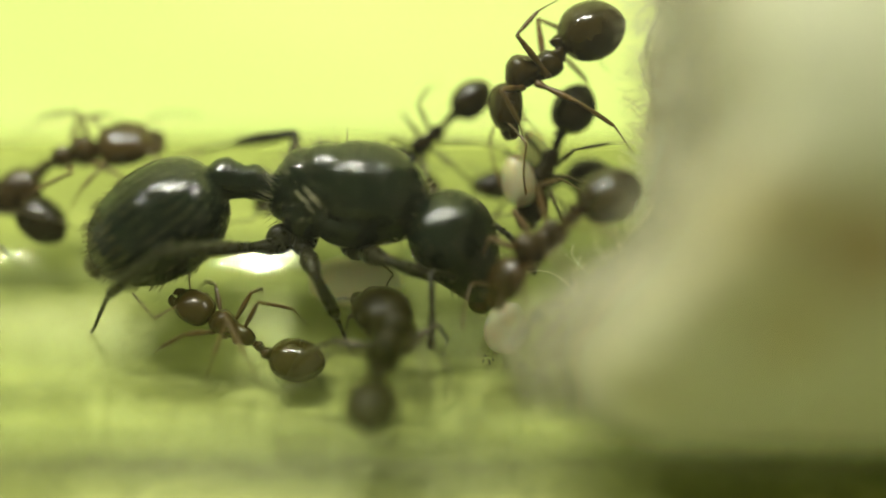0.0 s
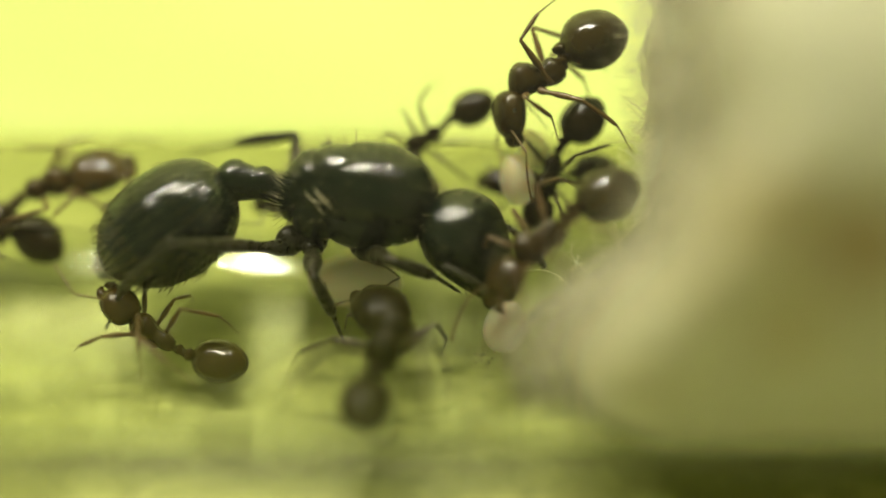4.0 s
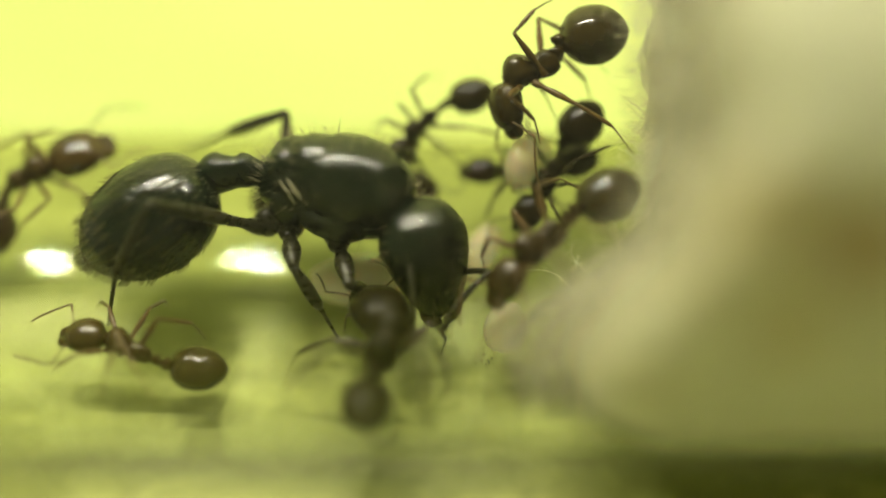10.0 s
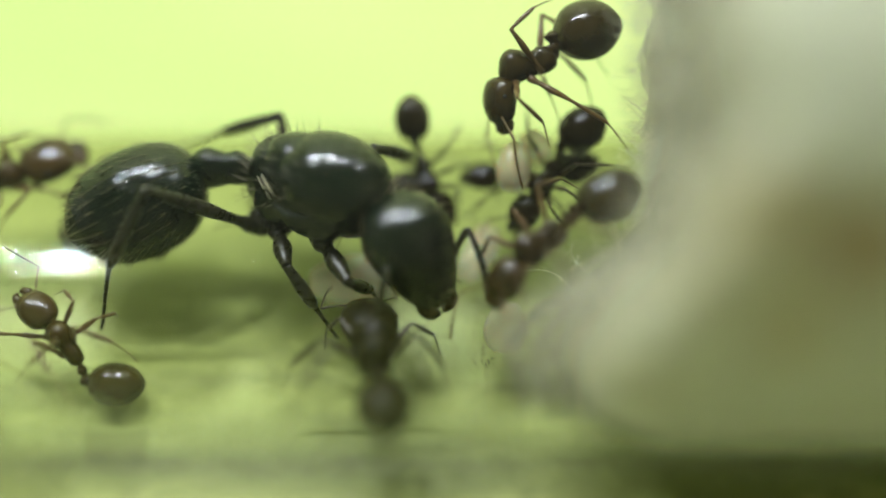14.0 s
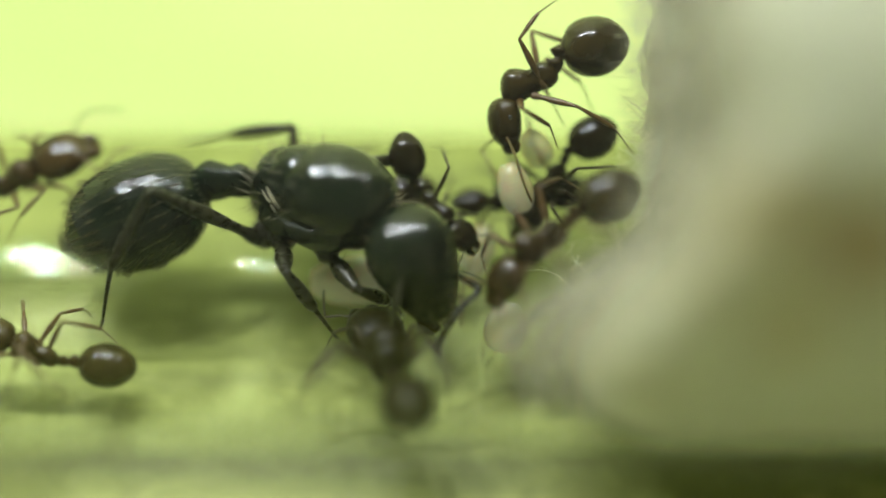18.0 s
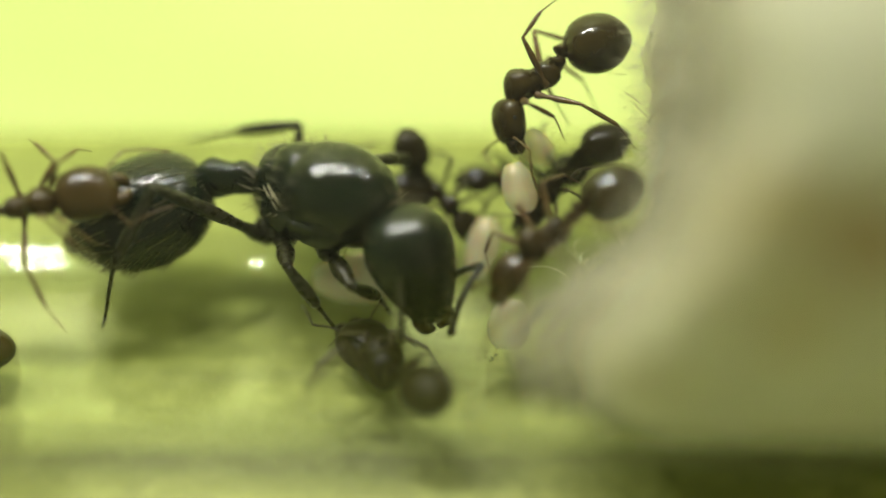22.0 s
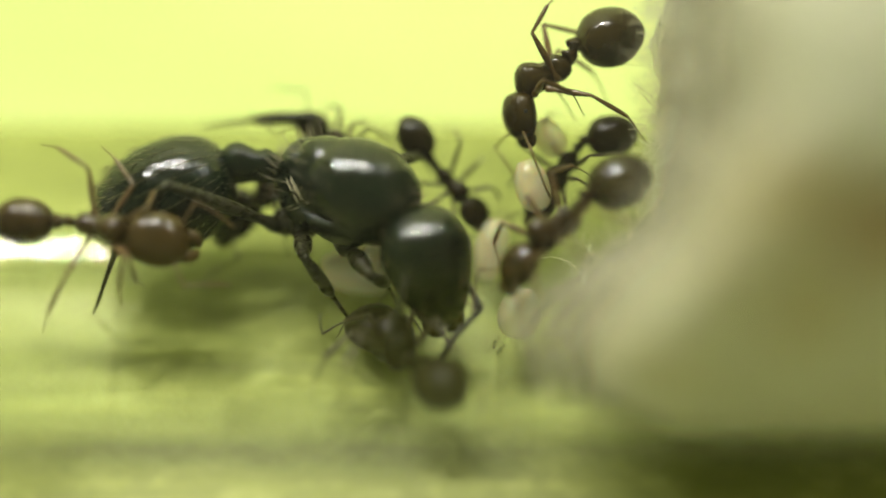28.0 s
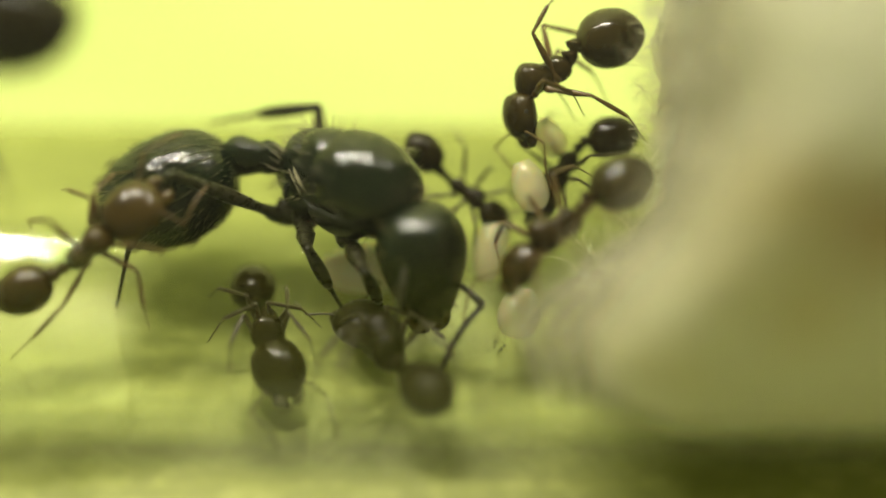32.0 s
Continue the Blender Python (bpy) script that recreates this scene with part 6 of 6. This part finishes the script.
ant("worker_ant", "dark worker ant coming out from under the queen", scaled(WORKER, 1.02, 1.35, 1.3), [
    (0, (-3.73, 4.66, 1.94), (-1, 0, 0), (0, -0.2, 0.98), (-1, -0.05, -0.05), (0, -0.2, 0.98), (1, 0, 0), (1, 0.04, 0.04)),
    (24, (-3.81, 4.55, 1.82), (-1, 0, 0), (0, -0.2, 0.98), (-1, -0.05, -0.05), (0, -0.2, 0.98), (1, 0, 0), (1, 0.04, 0.04)),
    (27.5, (-5.6, 4.07, 1.49), (-0.98, -0.15, -0.15), (0, -0.2, 0.98), (-0.85, -0.37, -0.37), (0, -0.2, 0.98), (0.97, 0.17, 0.17), (1, 0.04, 0.04)),
    (28, (-6.19, 4.25, 1.66), (-0.99, -0.1, -0.1), (0, -0.2, 0.98), (-0.73, -0.48, -0.48), (0, -0.2, 0.98), (0.99, 0.1, 0.1), (1, 0.02, 0.02)),
    (29, (-6.86, 3.68, 1.38), (-0.61, -0.56, -0.56), (0, -0.2, 0.98), (-0.32, -0.67, -0.67), (0, -0.2, 0.98), (0.83, 0.39, 0.39), (0.97, 0.16, 0.16)),
    (29.5, (-7.23, 3.22, 1.34), (-0.34, -0.66, -0.66), (0, -0.2, 0.98), (-0.03, -0.71, -0.71), (0, -0.2, 0.98), (0.32, 0.67, 0.67), (0.61, 0.56, 0.56)),
    (30, (-7.38, 2.38, 1.21), (-0.24, -0.97, -0.05), (0, -0.2, 0.98), (-0.25, -0.92, -0.3), (0, -0.2, 0.98), (0.32, 0.67, 0.67), (0.15, 0.98, 0.1)),
    (30.5, (-7.87, -0.88, 0.35), (-0.09, -0.99, 0.09), (0, -0.2, 0.98), (-0.19, -0.92, -0.35), (0, -0.2, 0.98), (0.26, 0.68, 0.68), (0.08, 1, -0.06)),
    (31, (-7.17, -1.02, 0.49), (0.15, -0.96, 0.24), (0, -0.2, 0.98), (0.4, -0.87, -0.27), (0, -0.2, 0.98), (-0.41, 0.64, 0.64), (-0.08, 0.99, -0.12)),
    (31.5, (-6.53, -1.08, 0.43), (0.14, -0.96, 0.23), (0, -0.2, 0.98), (0.45, -0.81, -0.36), (0, -0.2, 0.98), (-0.47, 0.62, 0.62), (-0.17, 0.97, -0.2)),
    (32, (-6.2, -1.13, 0.39), (0.18, -0.94, 0.29), (0, -0.2, 0.98), (0.39, -0.89, -0.22), (0, -0.2, 0.98), (-0.62, 0.55, 0.55), (-0.13, 0.94, -0.33))], DARK, hairs=40, seed=12)
# sized up and set mid-tube so that it looks close to the lens
ant("worker_ant", "black worker ant, enlarged and hung mid-tube to fit the camera's view", scaled(WORKER, 1.8), [
    (0, (-21.54, -2.46, 10.37), (-0.98, -0.13, -0.13), (0.21, 0.88, -0.44), (-0.98, 0.14, 0.14), (0.21, 0.88, -0.44), (0.84, 0.38, 0.38), (0.99, 0.12, 0.12)),
    (28.5, (-21.83, -2.71, 10.12), (-0.98, -0.13, -0.13), (0.21, 0.88, -0.44), (-0.98, 0.14, 0.14), (0.21, 0.88, -0.44), (0.84, 0.38, 0.38), (0.99, 0.12, 0.12)),
    (29.5, (-18.39, -2.29, 10.54), (-0.98, -0.13, -0.13), (0.21, 0.88, -0.44), (-0.98, 0.14, 0.14), (0.21, 0.88, -0.44), (0.84, 0.38, 0.38), (0.99, 0.12, 0.12)),
    (30, (-17.2, -2.4, 10.43), (-0.98, -0.13, -0.13), (0.21, 0.88, -0.44), (-0.98, 0.14, 0.14), (0.21, 0.88, -0.44), (0.84, 0.38, 0.38), (0.99, 0.12, 0.12)),
    (30.5, (-16.45, -2.18, 10.64), (-0.98, -0.13, -0.13), (0.21, 0.88, -0.44), (-0.98, 0.14, 0.14), (0.21, 0.88, -0.44), (0.84, 0.38, 0.38), (0.99, 0.12, 0.12)),
    (31, (-16.01, -2.29, 10.54), (-0.98, -0.13, -0.13), (0.21, 0.88, -0.44), (-0.98, 0.14, 0.14), (0.21, 0.88, -0.44), (0.84, 0.38, 0.38), (0.99, 0.12, 0.12)),
    (31.5, (-16.16, -2.03, 10.8), (-0.98, -0.13, -0.13), (0.21, 0.88, -0.44), (-0.98, 0.14, 0.14), (0.21, 0.88, -0.44), (0.84, 0.38, 0.38), (0.99, 0.12, 0.12)),
    (32, (-16.16, -1.55, 11.28), (-0.98, -0.13, -0.13), (0.21, 0.88, -0.44), (-0.98, 0.14, 0.14), (0.21, 0.88, -0.44), (0.84, 0.38, 0.38), (0.99, 0.12, 0.12))], DARK, on_tube=False, seed=13)


# ---- brood ----
def larva(label, length, thick, rows, bend=0.35, skin=larva_skin):
    """A pale segmented grub, bent like a comma."""
    n = 12
    keys, rad = [], []
    for i in range(n * 2 + 1):
        u = i / (n * 2)
        a = (u - 0.5) * 2 * bend
        keys.append((math.sin(a) * length / (2 * max(bend, 0.05)), 0, -math.cos(a) * length * 0.5))
        fat = thick * (math.sin(math.pi * min(max(u * 0.92 + 0.06, 0), 1)) ** 0.42) * (0.78 + 0.25 * u)
        rad.append(fat * (1 + 0.0025 * math.cos(i * math.pi)))
    keys = [(x, y, z + length * 0.5) for x, y, z in keys]
    ob = tagged(part("larva", limb(keys, rad, 97, 20), skin), label, "larva", "brood")
    MOVES.append((ob, [(t, Matrix.Translation(Vector(p) * MM) @ frame_of(d, u)) for t, p, d, u in rows]))
    return ob


larva("pale cream larva held in a worker's jaws", 1.75, 0.66, [(0, (2.53, 3.6, 3.42), (0.24, -0.69, -0.69), (-0.6, -0.21, 0.77)), (1.5, (2.61, 3.44, 3.26), (0.11, -0.7, -0.7), (-0.6, -0.21, 0.77)), (6, (2.47, 3.81, 3.63), (0.2, -0.69, -0.69), (-0.6, -0.21, 0.77)), (9, (2.71, 3.98, 3.8), (-0.12, -0.7, -0.7), (-0.6, -0.21, 0.77)), (14, (2.42, 3.91, 3.73), (-0.12, -0.7, -0.7), (-0.6, -0.21, 0.77)), (17, (2.41, 3.29, 3.39), (0.12, -0.7, -0.7), (-0.6, -0.21, 0.77)), (19, (2.43, 2.94, 3.61), (0.37, -0.66, -0.66), (-0.6, -0.21, 0.77)), (22, (2.44, 2.87, 3.53), (0.26, -0.68, -0.68), (-0.6, -0.21, 0.77)), (25.5, (2.56, 2.86, 3.53), (0.22, -0.69, -0.69), (-0.6, -0.21, 0.77)), (28, (2.6, 2.72, 3.38), (0.28, -0.68, -0.68), (-0.6, -0.21, 0.77)), (32, (2.49, 2.7, 3.37), (0.31, -0.67, -0.67), (-0.6, -0.21, 0.77))], 0.25)
larva("pale cream larva beside the cotton", 1.4, 0.58, [(0, (3.13, 5.12, 3.52), (0.51, -0.61, -0.61), (-0.6, -0.21, 0.77)), (14, (3.25, 4.97, 3.66), (0.48, -0.62, -0.62), (-0.6, -0.21, 0.77)), (19, (3.16, 4.51, 4.04), (0.54, -0.6, -0.6), (-0.6, -0.21, 0.77)), (25.5, (3.09, 4.43, 3.96), (0.48, -0.62, -0.62), (-0.6, -0.21, 0.77)), (28, (3.23, 4.48, 4.02), (0.54, -0.6, -0.6), (-0.6, -0.21, 0.77)), (32, (3.22, 4.48, 4.01), (0.54, -0.6, -0.6), (-0.6, -0.21, 0.77))], 0.3)
larva("pale translucent larva on the glass floor by the cotton", 1.7, 0.78, [(0, (2.01, -0.99, 1.09), (-0.14, -0.7, -0.7), (-0.6, -0.21, 0.77)), (19.5, (2.05, -1.02, 1.06), (-0.14, -0.7, -0.7), (-0.6, -0.21, 0.77)), (25.5, (2.03, -1.02, 1.06), (-0.15, -0.7, -0.7), (-0.6, -0.21, 0.77)), (28, (2.1, -0.98, 1.1), (-0.18, -0.7, -0.7), (-0.6, -0.21, 0.77)), (32, (2.08, -0.98, 1.1), (-0.18, -0.7, -0.7), (-0.6, -0.21, 0.77))], 0.3, clear_skin)
larva("pale segmented larva behind the queen's head", 2.2, 0.66, [(0, (1.12, 3.03, 0.87), (0.34, 0.67, 0.67), (-0.6, -0.21, 0.77)), (11, (1.29, 2.79, 0.63), (0.48, 0.62, 0.62), (-0.6, -0.21, 0.77)), (20, (1.16, 2.67, 0.79), (0.3, 0.67, 0.67), (-0.6, -0.21, 0.77)), (23, (1.3, 2.46, 1.15), (0.21, 0.69, 0.69), (-0.6, -0.21, 0.77)), (25.5, (1.24, 2.46, 1.15), (0.16, 0.7, 0.7), (-0.6, -0.21, 0.77)), (28, (1.27, 2.17, 0.86), (0.21, 0.69, 0.69), (-0.6, -0.21, 0.77)), (32, (1.25, 2.16, 0.85), (0.21, 0.69, 0.69), (-0.6, -0.21, 0.77))], 0.3)
larva("large pale larva lying under the queen", 3.2, 1.0, [(0, (-3.07, 1.88, 0.28), (1, 0.03, 0.03), (-0.6, -0.21, 0.77)), (19.5, (-3.03, 1.85, 0.25), (1, 0.03, 0.03), (-0.6, -0.21, 0.77)), (25.5, (-3.03, 1.85, 0.25), (1, 0.03, 0.03), (-0.6, -0.21, 0.77)), (28, (-3.01, 1.85, 0.25), (1, 0.03, 0.03), (-0.6, -0.21, 0.77)), (32, (-3.03, 1.84, 0.25), (1, 0.03, 0.03), (-0.6, -0.21, 0.77))], 0.3, milky_skin)

# ---- litter on the glass floor ----
def crumb(size, rng):
    pts = []
    s = shell([(-size, 0, .02, .02), (-size * .6, 0, size * .5, size * .3), (0, 0, size * .8, size * .4), (size * .7, 0, size * .4, size * .25), (size, 0, .02, .02)], 9, 9)
    for v in s[0]:
        v = Vector(v)
        pts.append(v * (1 + 0.6 * noise.noise(v * 4 / size + Vector((rng.random() * 50, 0, 0)))))
    return pts, s[1]


for x, y, z, s in ((1.37, -1.40, 0.14, 0.03), (1.06, -1.80, 0.20, 0.04), (1.40, -1.86, 0.21, 0.04), (1.78, -1.72, 0.19, 0.02), (2.07, -1.54, 0.16, 0.03), (1.07, -1.37, 0.13, 0.03), (1.47, -1.82, 0.21, 0.03), (2.49, -1.86, 0.21, 0.04), (1.66, -1.24, 0.12, 0.04), (1.12, -1.74, 0.19, 0.02), (2.64, -1.89, 0.22, 0.03), (1.63, -1.56, 0.16, 0.03), (1.98, -1.64, 0.17, 0.04), (2.69, -1.69, 0.18, 0.02), (2.43, -2.30, 0.31, 0.03), (1.33, -1.37, 0.14, 0.03), (1.44, -2.03, 0.25, 0.01), (2.37, -1.44, 0.14, 0.02), (1.47, -1.63, 0.17, 0.03), (1.03, -1.37, 0.13, 0.02), (2.51, -1.40, 0.14, 0.02), (1.09, -1.44, 0.14, 0.01), (1.30, -1.49, 0.15, 0.01), (2.47, -1.84, 0.21, 0.04), (2.52, -1.72, 0.19, 0.03), (1.99, -1.86, 0.21, 0.03), (2.60, -1.73, 0.19, 0.02), (1.48, -1.70, 0.19, 0.03), (1.92, -1.53, 0.16, 0.01), (2.02, -1.96, 0.23, 0.01), (2.05, -1.74, 0.19, 0.03), (2.25, -1.64, 0.18, 0.01), (2.13, -1.91, 0.22, 0.03), (1.50, -1.86, 0.21, 0.02), (1.60, -1.60, 0.17, 0.04), (0.99, -1.62, 0.17, 0.03), (1.49, -1.71, 0.19, 0.02), (1.72, -1.56, 0.16, 0.02), (1.51, -1.76, 0.20, 0.04), (1.25, -1.40, 0.14, 0.03), (2.49, -1.98, 0.24, 0.03), (1.28, -1.60, 0.17, 0.04), (1.27, -1.69, 0.18, 0.04), (1.56, -1.42, 0.14, 0.02), (2.34, -1.76, 0.20, 0.02), (1.66, -1.84, 0.21, 0.02)):
    ob = tagged(part("crumb", crumb(s, rng), soil), "dark soil crumb on the glass floor", "crumb", "litter")
    ob.matrix_basis = Matrix.Translation(Vector((x, y, z)) * MM) @ Euler((rng.uniform(-.3, .3), rng.uniform(-.3, .3), rng.uniform(0, 6))).to_matrix().to_4x4()


def motions():
    for ob, rows in MOVES:
        walk(ob, rows)


motions()
